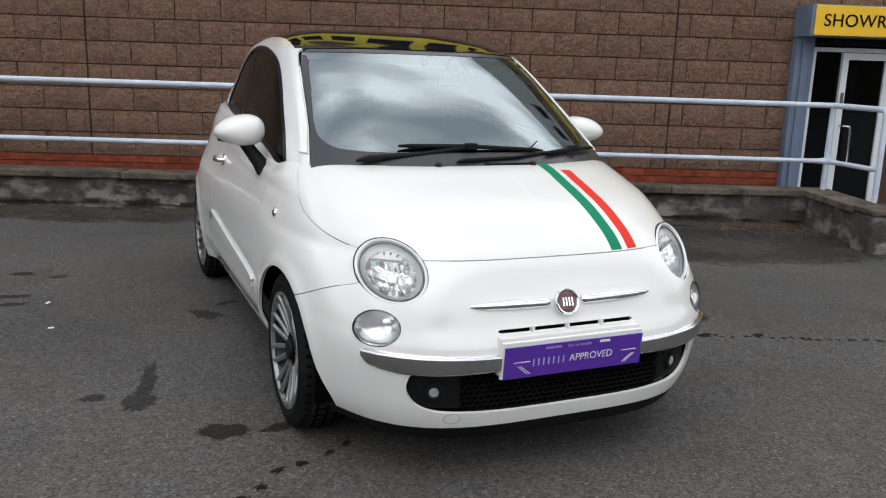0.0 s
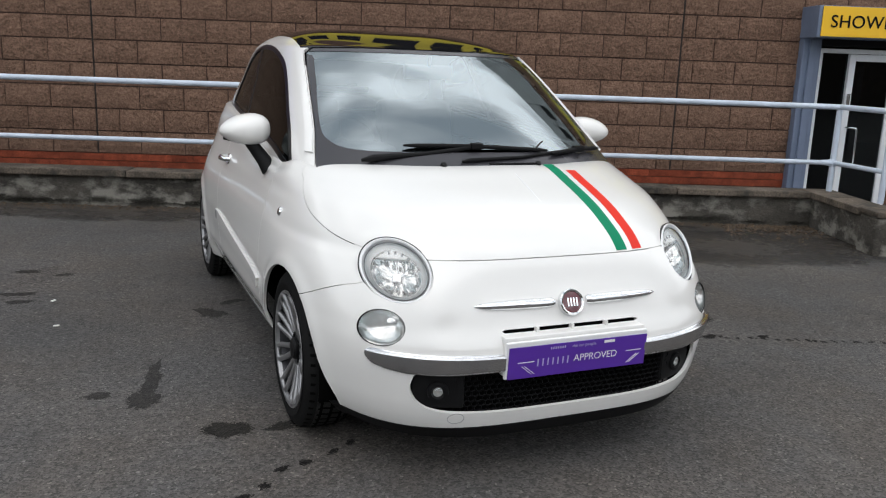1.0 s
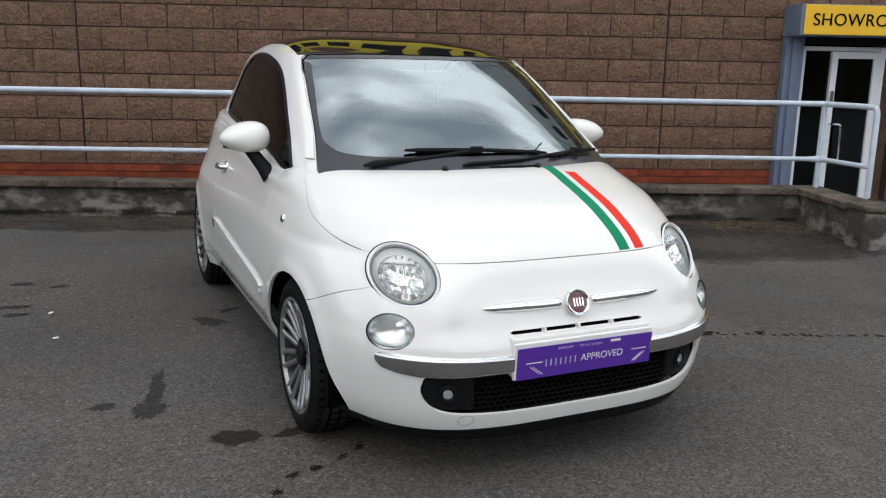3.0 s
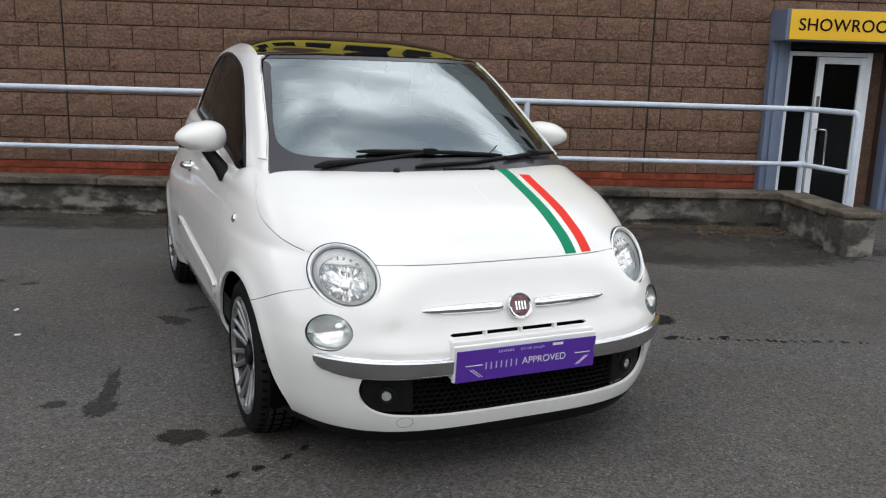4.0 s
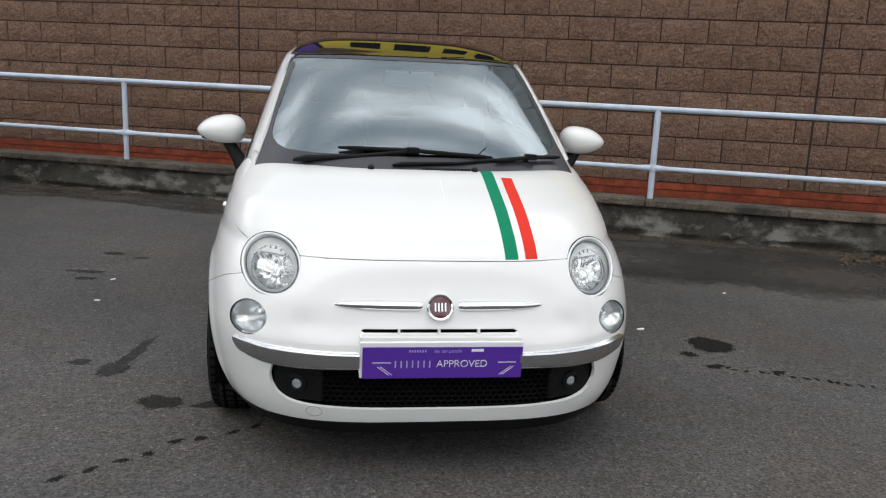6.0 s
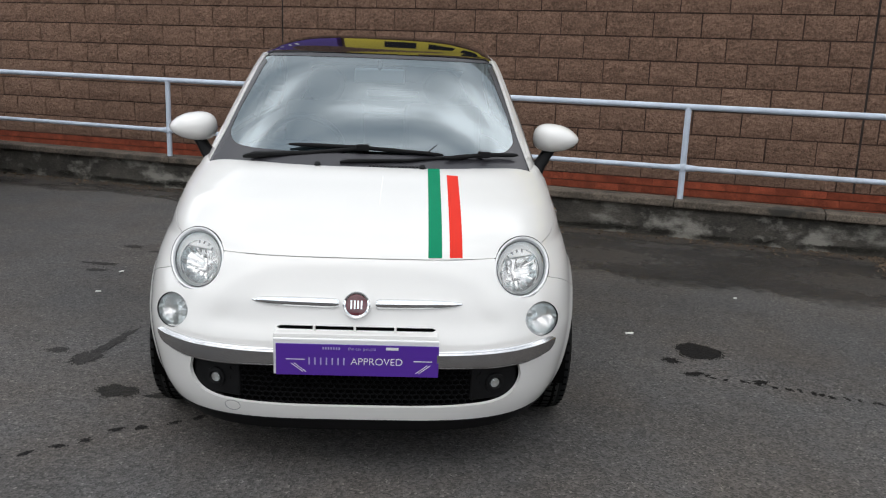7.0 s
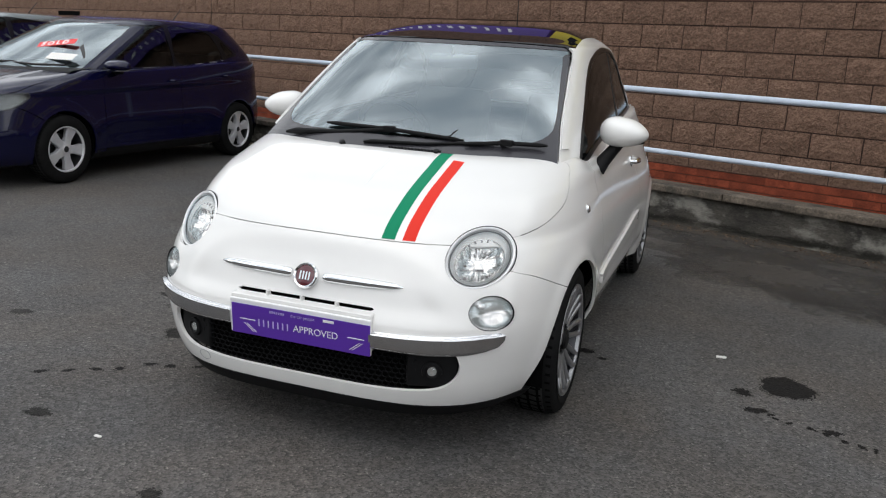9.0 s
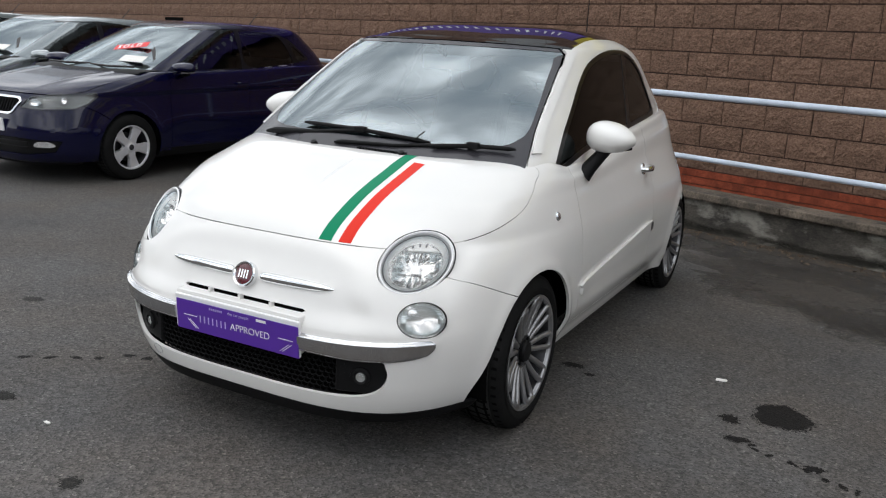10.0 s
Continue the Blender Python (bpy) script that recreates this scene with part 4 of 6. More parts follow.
    # outlines that the panels share
    arches = [lambda v, c=c: np.where(np.abs(v[:, 0]) > 0.4, np.hypot(v[:, 1] - c[0], v[:, 2] - c[1]) - 0.314
                                      - (0.045 * step(0.08, -0.08, v[:, 2] - c[1]) * step(0.0, -0.2, v[:, 1] - c[0]) if c[0] < 1 else 0.0), 1.0) for c in AX]
    LAMP_C, LAMP_D = (0.551, 0.178, 0.684), Vector((0.419, -0.726, 0.545)).normalized()
    LAMP_S = {sx: pose(0, 0, 0, 0, 0, 35 * sx) @ Matrix.Diagonal((1.21, 0.89, 1, 1)) @ pose(0, 0, 0, 0, 0, -35 * sx) for sx in (1, -1)}
    TURN_C, TURN_D = (0.620, 0.108, 0.524), Vector((0.585, -0.775, 0.24)).normalized()

    def round_hole(c, d, shape, r):
        def f(v):
            out = np.full(len(v), 1.0)
            for sx in (1, -1):
                inv = np.array((facing((c[0] * sx, *c[1:]), (d.x * sx, d.y, d.z)) @ shape[sx]).inverted())
                q = v @ inv[:3, :3].T + inv[:3, 3]
                out = np.minimum(out, np.where((v[:, 1] < 0.6) & (v[:, 0] * sx > 0), np.hypot(q[:, 0], q[:, 1]) - r, 1.0))
            return out
        return f
    TS = Matrix.Diagonal((1.42, 1.03, 1.0, 1))
    lamp_hole, turn_hole = round_hole(LAMP_C, LAMP_D, LAMP_S, 0.1125), round_hole(TURN_C, TURN_D, {1: TS, -1: TS}, 0.0565)
    half = [(0.0, -0.1), (0.45, -0.1), (0.47, 0.147), (0.548, 0.20), (0.634, 0.31), (0.690, 0.43), (0.719, 0.56), (0.724, 0.665), (0.705, 0.765), (0.66, 0.838), (0.415, 0.690), (0.22, 0.636)]
    bonnet_out = inside_of(closed_curve(half[1:] + [(0.0, 0.632)] + [(-x, y) for x, y in half[:0:-1]], 5))
    bonnet_f = lambda v: np.minimum(v[:, 2] - 0.7245, bonnet_out(v[:, 0], v[:, 1]))
    over = lambda h: (lambda v: v[:, 2] - h)
    under = lambda h: (lambda v: h - v[:, 2])
    behind = lambda d: (lambda v: v[:, 1] - d)
    ahead = lambda d: (lambda v: d - v[:, 1])
    neg = lambda fd, g=0.0: (lambda v: -fd(v) - g)
    gap = lambda fd: (lambda v: fd(v) - G)
    # bumper top: under the bonnet front, then down to the wheel arch
    bump_top = pchip((-0.1, 0.15, 0.198, 0.281, 0.423, 0.6), (0.7245, 0.723, 0.653, 0.622, 0.565, 0.50))
    bumper_f = lambda v: np.minimum(bump_top(v[:, 1]) - v[:, 2], 0.62 - v[:, 1])
    front = ahead(0.62)
    grille_out = inside_of(closed_curve([(-0.515, 0.396), (-0.546, 0.372), (-0.548, 0.332), (-0.525, 0.292), (-0.48, 0.267), (-0.40, 0.256), (-0.2, 0.25), (0.2, 0.25), (0.40, 0.256), (0.48, 0.267), (0.525, 0.292), (0.548, 0.332), (0.546, 0.372), (0.515, 0.396), (0.3, 0.40), (-0.3, 0.40)]))
    grille_f = lambda v: np.where(v[:, 1] < 0.5, grille_out(v[:, 0], v[:, 2]), -1.0)
    slot_out = inside_of([(-0.262, 0.508), (0.262, 0.508), (0.262, 0.519), (-0.262, 0.519)])
    slot_f = lambda v: np.where(v[:, 1] < 0.5, slot_out(v[:, 0], v[:, 2]), -1.0)
    door_y0 = pchip((0.2, 0.5, 0.7, 0.95, 1.2), (1.09, 1.075, 1.07, 1.075, 1.10))
    door_y1 = pchip((0.2, 0.45, 0.7, 1.02, 1.2), (2.14, 2.16, 2.20, 2.16, 2.16))
    side = lambda v: np.abs(v[:, 0]) - 0.45

    wing_in = lambda v: np.where((v[:, 2] > 0.935) & (v[:, 1] > 0.5) & (v[:, 1] < 1.2), np.abs(v[:, 0]) - 0.655, 1.0)
    panel("front_bumper", low, [front, gap(bumper_f), neg(grille_f), neg(slot_f), lamp_hole, turn_hole, arches[0], over(0.199)], M_PAINT, car)
    panel("bonnet", low, [lambda v: bonnet_f(v) - 0.0006, lamp_hole], M_PAINT, car)
    for sx in (1, -1):
        one = lambda v, sx=sx: v[:, 0] * sx - 0.02
        panel("wing", low, [one, wing_in, neg(bumper_f, G), neg(bonnet_f, 0.0006), lambda v: door_y0(v[:, 2]) - v[:, 1] - G, arches[0], lamp_hole, over(0.255)], M_PAINT, car)
        panel("door", low, [one, lambda v: v[:, 1] - door_y0(v[:, 2]) - G, lambda v: door_y1(v[:, 2]) - v[:, 1] - G, over(0.285)], M_PAINT, car)
        panel("quarter_panel", low, [one, lambda v: v[:, 1] - door_y1(v[:, 2]) - G, arches[1], over(0.255), ahead(3.10)], M_PAINT, car)
        panel("sill", low, [one, behind(0.9), ahead(2.75), under(0.283), over(0.20), *arches], M_PAINT, car)
    panel("tailgate", low, [behind(3.105), over(0.62)], M_PAINT, car)
    panel("rear_bumper", low, [behind(3.105), under(0.615), over(0.2)], M_PAINT, car)
    for sx in (1, -1):
        near = lambda v, sx=sx: np.where((v[:, 1] < 0.6) & (v[:, 0] * sx > 0), 0.185 - axis_distance(v, (LAMP_C[0] * sx, *LAMP_C[1:]), (LAMP_D.x * sx, LAMP_D.y, LAMP_D.z)), -1.0)
        panel("lamp_surround", low, [near, lamp_hole, turn_hole], M_PAINT, car, lift=-0.0045, thick=0)
    panel("bumper_lip", low, [ahead(0.40), under(0.197)], M_BLACKTRIM, car, lift=0.002)
    # shell, liners and underbody: shade behind the panels put into near-black
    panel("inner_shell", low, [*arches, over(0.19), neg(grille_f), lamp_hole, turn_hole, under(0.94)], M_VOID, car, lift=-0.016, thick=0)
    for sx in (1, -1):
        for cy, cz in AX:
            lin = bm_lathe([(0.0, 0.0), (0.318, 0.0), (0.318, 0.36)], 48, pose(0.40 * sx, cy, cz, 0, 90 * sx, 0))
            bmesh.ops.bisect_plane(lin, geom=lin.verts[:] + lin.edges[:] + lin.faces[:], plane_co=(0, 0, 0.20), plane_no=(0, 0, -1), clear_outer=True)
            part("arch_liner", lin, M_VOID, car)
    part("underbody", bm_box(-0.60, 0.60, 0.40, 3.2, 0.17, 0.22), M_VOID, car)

    # greenhouse
    win = closed_curve([(0.965, 0.905), (1.08, 1.02), (1.229, 1.124), (1.489, 1.289), (1.703, 1.356), (1.981, 1.389), (2.229, 1.381), (2.433, 1.307), (2.545, 1.205), (2.60, 1.085), (2.54, 1.058), (1.997, 1.022), (1.335, 0.972)], 6)
    win_sd = inside_of(win)
    win_f = lambda v: np.where(np.abs(v[:, 0]) > 0.3, win_sd(v[:, 1], v[:, 2]), -1.0)
    scr_half = [(0.0, 0.90), (0.665, 0.90), (0.650, 0.954), (0.612, 1.07), (0.581, 1.198), (0.550, 1.315), (0.532, 1.360), (0.50, 1.381), (0.3, 1.388), (0.0, 1.390)]
    scr_sd = inside_of(np.array(scr_half + [(-x, z) for x, z in scr_half[-2:0:-1]]))
    scr_f = lambda v: np.where(v[:, 1] < 1.85, scr_sd(v[:, 0], v[:, 2]), -1.0)
    roof_half = [(0.0, 1.2), (0.56, 1.30), (0.541, 1.453), (0.527, 1.591), (0.513, 1.744), (0.50, 2.0), (0.49, 2.3), (0.46, 2.42), (0.38, 2.46), (0.0, 2.48)]
    roof_sd = inside_of(np.array(roof_half + [(-x, y) for x, y in roof_half[-2:0:-1]]))
    roof_f = lambda v: np.where(v[:, 2] > 1.30, roof_sd(v[:, 0], v[:, 1]), -1.0)
    roof_only = lambda v: np.minimum(roof_f(v), -scr_f(v) - 0.002)
    back_sd = inside_of(closed_curve([(-0.5, 1.02), (-0.47, 1.25), (-0.4, 1.33), (0.4, 1.33), (0.47, 1.25), (0.5, 1.02)]))
    back_f = lambda v: np.where(v[:, 1] > 2.6, back_sd(v[:, 0], v[:, 2]), -1.0)
    panel("roof_frame", top, [neg(win_f), neg(scr_f), neg(roof_f), neg(back_f)], M_PAINT, car, label="white pillars and roof rails")
    panel("glass_roof", top, [roof_only], M_BLACKGLOSS, car, label="glossy black glass roof panel")
    ws = panel("windscreen", top, [lambda v: scr_f(v) - 0.004], M_WIND, car, thick=0, label="windscreen reflecting clouds")
    for sx in (1, -1):
        panel("pillar_edge", top, [lambda v, sx=sx: v[:, 0] * sx - 0.30, lambda v: np.where(v[:, 1] < 1.85, -scr_sd(v[:, 0], v[:, 2]) - 0.002, -1.0), lambda v: scr_sd(v[:, 0], v[:, 2]) + 0.020, over(0.985), under(1.372)], M_PAINT, car, lift=0.009, thick=0.012)
    scr_in = inside_of(closed_curve([(-0.46, 1.366), (0.46, 1.366), (0.510, 1.335), (0.543, 1.24), (0.588, 1.085), (0.575, 1.030), (0.50, 1.005), (0.25, 1.000), (-0.25, 1.000), (-0.50, 1.005), (-0.575, 1.030), (-0.588, 1.085), (-0.543, 1.24), (-0.510, 1.335)]))
    panel("screen_border", top, [lambda v: scr_f(v) - 0.004, lambda v: np.where(v[:, 1] < 1.85, -scr_in(v[:, 0], v[:, 2]), -1)], M_FRIT, ws, lift=0.0015, thick=0, label="dark printed border of the windscreen")
    panel("rear_window", top, [gap(back_f)], M_WIND, car, thick=0)
    for sx in (1, -1):
        one = lambda v, sx=sx: v[:, 0] * sx - 0.02
        pil = lambda v: 1.98 + (v[:, 2] - 1.0) * 0.42
        panel("window_trim", top, [one, win_f, lambda v: 0.020 - win_f(v)], M_SATIN, car, lift=0.001)
        panel("door_window", top, [one, lambda v: win_f(v) - 0.018, lambda v: pil(v) - v[:, 1] - 0.012], M_TINT, car, lift=-0.004, thick=0, label="dark door window")
        panel("quarter_window", top, [one, lambda v: win_f(v) - 0.018, lambda v: v[:, 1] - pil(v) - 0.035], M_TINT, car, lift=-0.004, thick=0, label="dark rear quarter window")
        panel("pillar_trim", top, [one, lambda v: win_f(v) - 0.016, lambda v: v[:, 1] - pil(v) + 0.014, lambda v: pil(v) + 0.037 - v[:, 1]], M_SATIN, car, lift=-0.002)

    # lamps
    for sx in (1, -1):
        c, d = (LAMP_C[0] * sx, *LAMP_C[1:]), Vector((LAMP_D.x * sx, LAMP_D.y, LAMP_D.z))
        m, LS = facing(c, d), LAMP_S[sx]
        lamp = part("headlamp", bm_lathe([(0.1105, -0.06), (0.1115, 0.002), (0.1095, 0.008), (0.1060, 0.0105), (0.1015, 0.008), (0.0975, -0.002)], 64, m @ LS), M_RING, car, "round headlamp with chrome ring", smooth=True)
        part("lamp_seal", bm_lathe([(0.1115, -0.10), (0.1150, -0.09), (0.1150, -0.002), (0.1145, 0.0045), (0.1105, 0.0065)], 64, m @ LS), M_SATIN, lamp, smooth=True)
        part("lamp_trim", bm_lathe([(0.0975, 0.002), (0.092, -0.004), (0.084, -0.007), (0.082, -0.014)], 56, m @ LS), M_LAMPGREY, lamp, "silver-grey inner trim", smooth=True)
        part("trim_groove", bm_lathe([(0.0965, 0.0015), (0.0958, 0.0040), (0.0946, 0.0040), (0.0940, -0.003)], 56, m @ LS), M_LAMPDARK, lamp, "dark line inside the chrome ring", smooth=True)
        bowl = bm_lathe([(0.084, -0.020), (0.080, -0.030), (0.072, -0.038), (0.060, -0.048), (0.045, -0.055), (0.030, -0.060), (0.015, -0.063), (0.0, -0.064)], 96)
        for v in bowl.verts:
            r = math.hypot(v.co.x, v.co.y)
            if 0.02 < r < 0.081:
                v.co.z += 0.0035 * math.sin(v.co.x * 2 * math.pi / 0.021) + 0.002 * math.sin(v.co.y * 2 * math.pi / 0.034)
        bowl.transform(m @ LS @ pose(0, -0.008, 0.012) @ Matrix.Diagonal((0.93, 0.93, 0.95, 1)))
        part("lamp_bezel", bm_lathe([(0.092, -0.006), (0.082, -0.010), (0.074, -0.014)], 56, m @ LS @ pose(0, -0.006, 0)), M_LAMPGREY, lamp, smooth=True)
        part("lamp_bowl", bowl, M_LAMPMIR, lamp, "fluted bright reflector", smooth=True)
        part("lamp_brow", bm_prism([(0.076 * math.cos(a), 0.076 * math.sin(a)) for a in (math.pi * k / 16 + 0.62 * (1 - k / 8) for k in range(17))], -0.022, -0.009, 0.002), M_LAMPGREY, lamp, "pale upper lamp panel").matrix_local = m @ LS
        for k in range(5):
            a = math.pi * (0.30 + 0.10 * k)
            part("lamp_rib", bm_box(-0.003, 0.003, -0.005, 0.005, -0.0085, -0.0075), M_LAMPDARK, lamp).matrix_local = m @ LS @ pose(0.064 * math.cos(a), 0.064 * math.sin(a), 0, 0, 0, math.degrees(a) - 90)
        part("bulb_shield", bm_box(-0.014, 0.014, -0.016, 0.012, -0.046, -0.032, 0.005), M_LAMPMIR, lamp).matrix_local = m @ LS @ pose(0, -0.010, 0)
        part("lamp_glass", bm_lathe([(0.098, 0.003), (0.085, 0.013), (0.06, 0.021), (0.03, 0.025), (0.0, 0.026)], 48, m @ LS), M_CLEAR, lamp, smooth=True)
        c, d = (TURN_C[0] * sx, *TURN_C[1:]), Vector((TURN_D.x * sx, TURN_D.y, TURN_D.z))
        m = facing(c, d)
        tl = part("turn_lamp", bm_lathe([(0.0565, -0.06), (0.0575, 0.003), (0.0555, 0.006), (0.0535, 0.002)], 48, m @ TS), M_SATIN, car, "round clear turn lamp with dark ring", smooth=True)
        cup = bm_lathe([(0.054, 0.001), (0.050, -0.006), (0.044, -0.011), (0.036, -0.015), (0.027, -0.018), (0.018, -0.020), (0.009, -0.021), (0.0, -0.021)], 40)
        for v in cup.verts:
            if math.hypot(v.co.x, v.co.y) < 0.047:
                v.co.z += 0.0018 * math.sin(v.co.x * 95 + 1.3 + v.co.y * 40) - 0.0016 * math.cos(v.co.y * 110 - v.co.x * 30)
        cup.transform(m @ TS)
        part("lamp_bowl", cup, M_LENS, tl, smooth=True)
        part("bulb", bm_lathe([(0.0, -0.002), (0.010, -0.004), (0.013, -0.014)], 16, m @ TS @ pose(-0.020 * sx, 0.022, 0)), M_REFLECT, tl, smooth=True)
        part("lamp_glass", bm_lathe([(0.053, 0.003), (0.04, 0.010), (0.02, 0.014), (0.0, 0.015)], 40, m @ TS), M_CLEAR, tl, smooth=True)
        # side repeater, handle, mirror
        rp = part("side_repeater", bm_lathe([(0.0, 0.008), (0.012, 0.006), (0.018, 0.0), (0.018, -0.01)], 24, facing((0.776 * sx, 0.845, 0.769), (sx, -0.05, 0.25))), M_CHROME, car, "small round chrome-rimmed side repeater", smooth=True)
        hd = part("door_handle", bm_tube([(0.762 * sx, 2.035, 0.822), (0.788 * sx, 2.045, 0.823), (0.800 * sx, 2.09, 0.825), (0.790 * sx, 2.14, 0.826), (0.762 * sx, 2.155, 0.826)], [0.012, 0.013, 0.014, 0.013, 0.012], 12), M_CHROME, car, "chrome door handle", smooth=True)
        part("handle_recess", bm_lathe([(0.0, 0.004), (0.028, 0.003), (0.03, -0.004)], 24, facing((0.765 * sx, 2.065, 0.822), (sx, 0, 0.2))), M_STEEL, hd, smooth=True)
        mir = bmesh.new()
        bmesh.ops.create_uvsphere(mir, u_segments=32, v_segments=18, radius=1)
        for v in mir.verts:
            x, y, z = (math.copysign(abs(q) ** 0.86, q) for q in v.co)
            o = x * sx
            v.co = Vector((x * 0.106, (y * 0.095 if y < 0 else y * 0.03), z * (0.068 if z > 0 else 0.058) * (1 - 0.20 * o - 0.22 * max(0, o) ** 3) - 0.004 * o))
        mir.transform(pose(0.830 * sx, 1.265, 1.036, 0, -2 * sx, -13 * sx))
        mob = part("door_mirror", mir, M_PAINT, car, "white door mirror on a black stalk", smooth=True, sharp=80)
        part("mirror_base", bm_tube([(0.815 * sx, 1.265, 1.0), (0.79 * sx, 1.255, 0.965), (0.755 * sx, 1.235, 0.915), (0.735 * sx, 1.215, 0.875)], [0.024, 0.026, 0.030, 0.034], 14), M_BLACKTRIM, mob, "black stalk", smooth=True)
        part("mirror_rim", bm_tube([(0.755 * sx, 1.262, 1.004), (0.83 * sx, 1.245, 0.994), (0.915 * sx, 1.262, 1.006)], [0.008, 0.016, 0.008], 10), M_BLACKTRIM, mob, smooth=True)
        # moulding along the door
        md = closed_curve([(1.10, 0.405), (1.13, 0.407), (1.62, 0.454), (2.08, 0.495), (2.17, 0.51), (2.178, 0.545), (2.08, 0.551), (1.62, 0.511), (1.12, 0.464), (1.095, 0.438)], 5)
        md_sd = inside_of(md)
        panel("door_moulding", low, [lambda v, sx=sx: v[:, 0] * sx - 0.3, lambda v: md_sd(v[:, 1], v[:, 2])], M_PAINT, car, lift=0.012, thick=0.014)
        panel("moulding_end", low, [lambda v, sx=sx: v[:, 0] * sx - 0.3, lambda v: md_sd(v[:, 1], v[:, 2]) - 0.006, behind(2.125), ahead(2.165)], M_SATIN, car, lift=0.0135, thick=0.004)
        # chrome bumper strips
        ch = [(0.262, 0.394), (0.45, 0.391), (0.56, 0.395), (0.620, 0.405), (0.650, 0.420), (0.662, 0.440), (0.662, 0.458), (0.654, 0.464), (0.62, 0.464), (0.5, 0.458), (0.262, 0.450)]
        st_lo, st_hi = pchip((0, 0.262, 0.45, 0.56, 0.62, 0.7), (0.394, 0.394, 0.391, 0.395, 0.405, 0.42)), pchip((0, 0.262, 0.5, 0.62, 0.7), (0.45, 0.45, 0.458, 0.464, 0.466))

        def strip_lift(v):
            u = np.clip((v[:, 2] - st_lo(np.abs(v[:, 0]))) / (st_hi(np.abs(v[:, 0])) - st_lo(np.abs(v[:, 0]))), 0, 1)
            return 0.006 + 0.005 * step(0, 0.15, u) + 0.009 * u - 0.014 * step(0.84, 1.0, u)

        ch_sd = inside_of([(x * sx, z) for x, z in ch])
        panel("bumper_strip", low, [lambda v: np.where(v[:, 1] < 0.5, ch_sd(v[:, 0], v[:, 2]), -1)], M_STEEL, car, lift=strip_lift, thick=0.014, label="brushed chrome bumper strip")
        pts = []
        w_r = pchip((0.060, 0.066, 0.12, 0.20, 0.27, 0.32, 0.343), (0.012, 0.0165, 0.0175, 0.017, 0.0145, 0.010, 0.003))
        w_x = [0.060 + 0.283 * i / 30 for i in range(31)]
        for x in w_x:
            z = 0.588 + 0.004 * (x / 0.34)
            y = low.yf - (low.yf - float(low.fy(z))) * (1 - (x / float(low.w(z))) ** float(low.fp(z))) ** (1 / float(low.fp(z))) + 0.009
            pts.append((x * sx, y, z))
        part("whisker", bm_tube(pts, [float(w_r(x)) for x in w_x], 18), M_CHROME, car, "chrome whisker bar beside the badge", smooth=True)
        # fog lamp in its pocket
        fg = part("fog_pocket", bm_join(bm_box(-0.085, 0.085, -0.058, 0.062, -0.03, 0.002, 0.012, 3), bm_lathe([(0.036, -0.004), (0.033, 0.010), (0.022, 0.012), (0.0150, 0.003)], 28)), M_BLACKTRIM, car, smooth=True)
        fg.matrix_local = facing((0.460 * sx, 0.016, 0.327), (0.36 * sx, -1, 0.0))
        part("fog_bowl", bm_lathe([(0.0155, 0.0075), (0.010, 0.0065), (0.0, 0.006)], 28), M_LENS, fg, smooth=True)
        part("fog_glass", bm_lathe([(0.0, 0.0125), (0.008, 0.0115), (0.013, 0.0085), (0.016, 0.005)], 28), M_CLEAR, fg, "small round fog lamp", smooth=True)
        # stripe and wheels
        for k, (y, z) in enumerate(AX):
            build_wheel("wheel", car, wheel_pose((0.790 - 0.024 * k) * sx, y, 0.290, sx > 0, 17 * k + 8 * sx, 0), 0.290, 0.185, 0.213, "multi", sx)
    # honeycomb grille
    # near-black sheet: painted shade behind the mesh
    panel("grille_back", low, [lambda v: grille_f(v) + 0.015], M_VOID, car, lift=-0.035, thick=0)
    hexes = bmesh.new()
    for r in range(8):
        for q in range(-20, 21):
            x, z = q * 0.0235 + (0.01175 if r % 2 else 0), 0.262 + r * 0.0175
            if abs(x) > 0.405 or grille_out(np.array([x]), np.array([z]))[0] < 0.004:
                continue
            y = low.yf - (low.yf - float(low.fy(z))) * (1 - min(1, abs(x) / float(low.w(z))) ** float(low.fp(z))) ** (1 / float(low.fp(z))) + 0.022
            ring = [(x + 0.0135 * math.sin(a), y, z + 0.0105 * math.cos(a)) for a in (k * math.pi / 3 for k in range(6))]
            inner = [(x + 0.0098 * math.sin(a), y + 0.004, z + 0.0072 * math.cos(a)) for a in (k * math.pi / 3 for k in range(6))]
            o, i2 = [hexes.verts.new(p) for p in ring], [hexes.verts.new(p) for p in inner]
            for k in range(6):
                hexes.faces.new((o[k], o[(k + 1) % 6], i2[(k + 1) % 6], i2[k]))
    part("honeycomb_grille", hexes, M_HEX, car, "black honeycomb lower grille")
    # the slot's depth is a near-black sheet, shade put into colour
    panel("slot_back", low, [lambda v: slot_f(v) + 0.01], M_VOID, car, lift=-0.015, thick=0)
    for x in (-0.136, -0.005, 0.126):
        part("slot_divider", bm_box(x - 0.004, x + 0.004, -0.030, -0.01, 0.505, 0.522), M_PAINT, car)
    # badge
    m = facing((-0.002, -0.004, 0.589), (0, -1, 0.42))
    bd = part("badge", bm_lathe([(0.0445, -0.02), (0.0445, 0.004), (0.041, 0.0085), (0.036, 0.006), (0.034, 0.002)], 48, m), M_CHROME, car, "round maroon badge in a chrome ring", smooth=True)
    part("badge_face", bm_lathe([(0.0345, 0.003), (0.02, 0.0055), (0.0, 0.006)], 40, m), M_MAROON, bd, smooth=True)
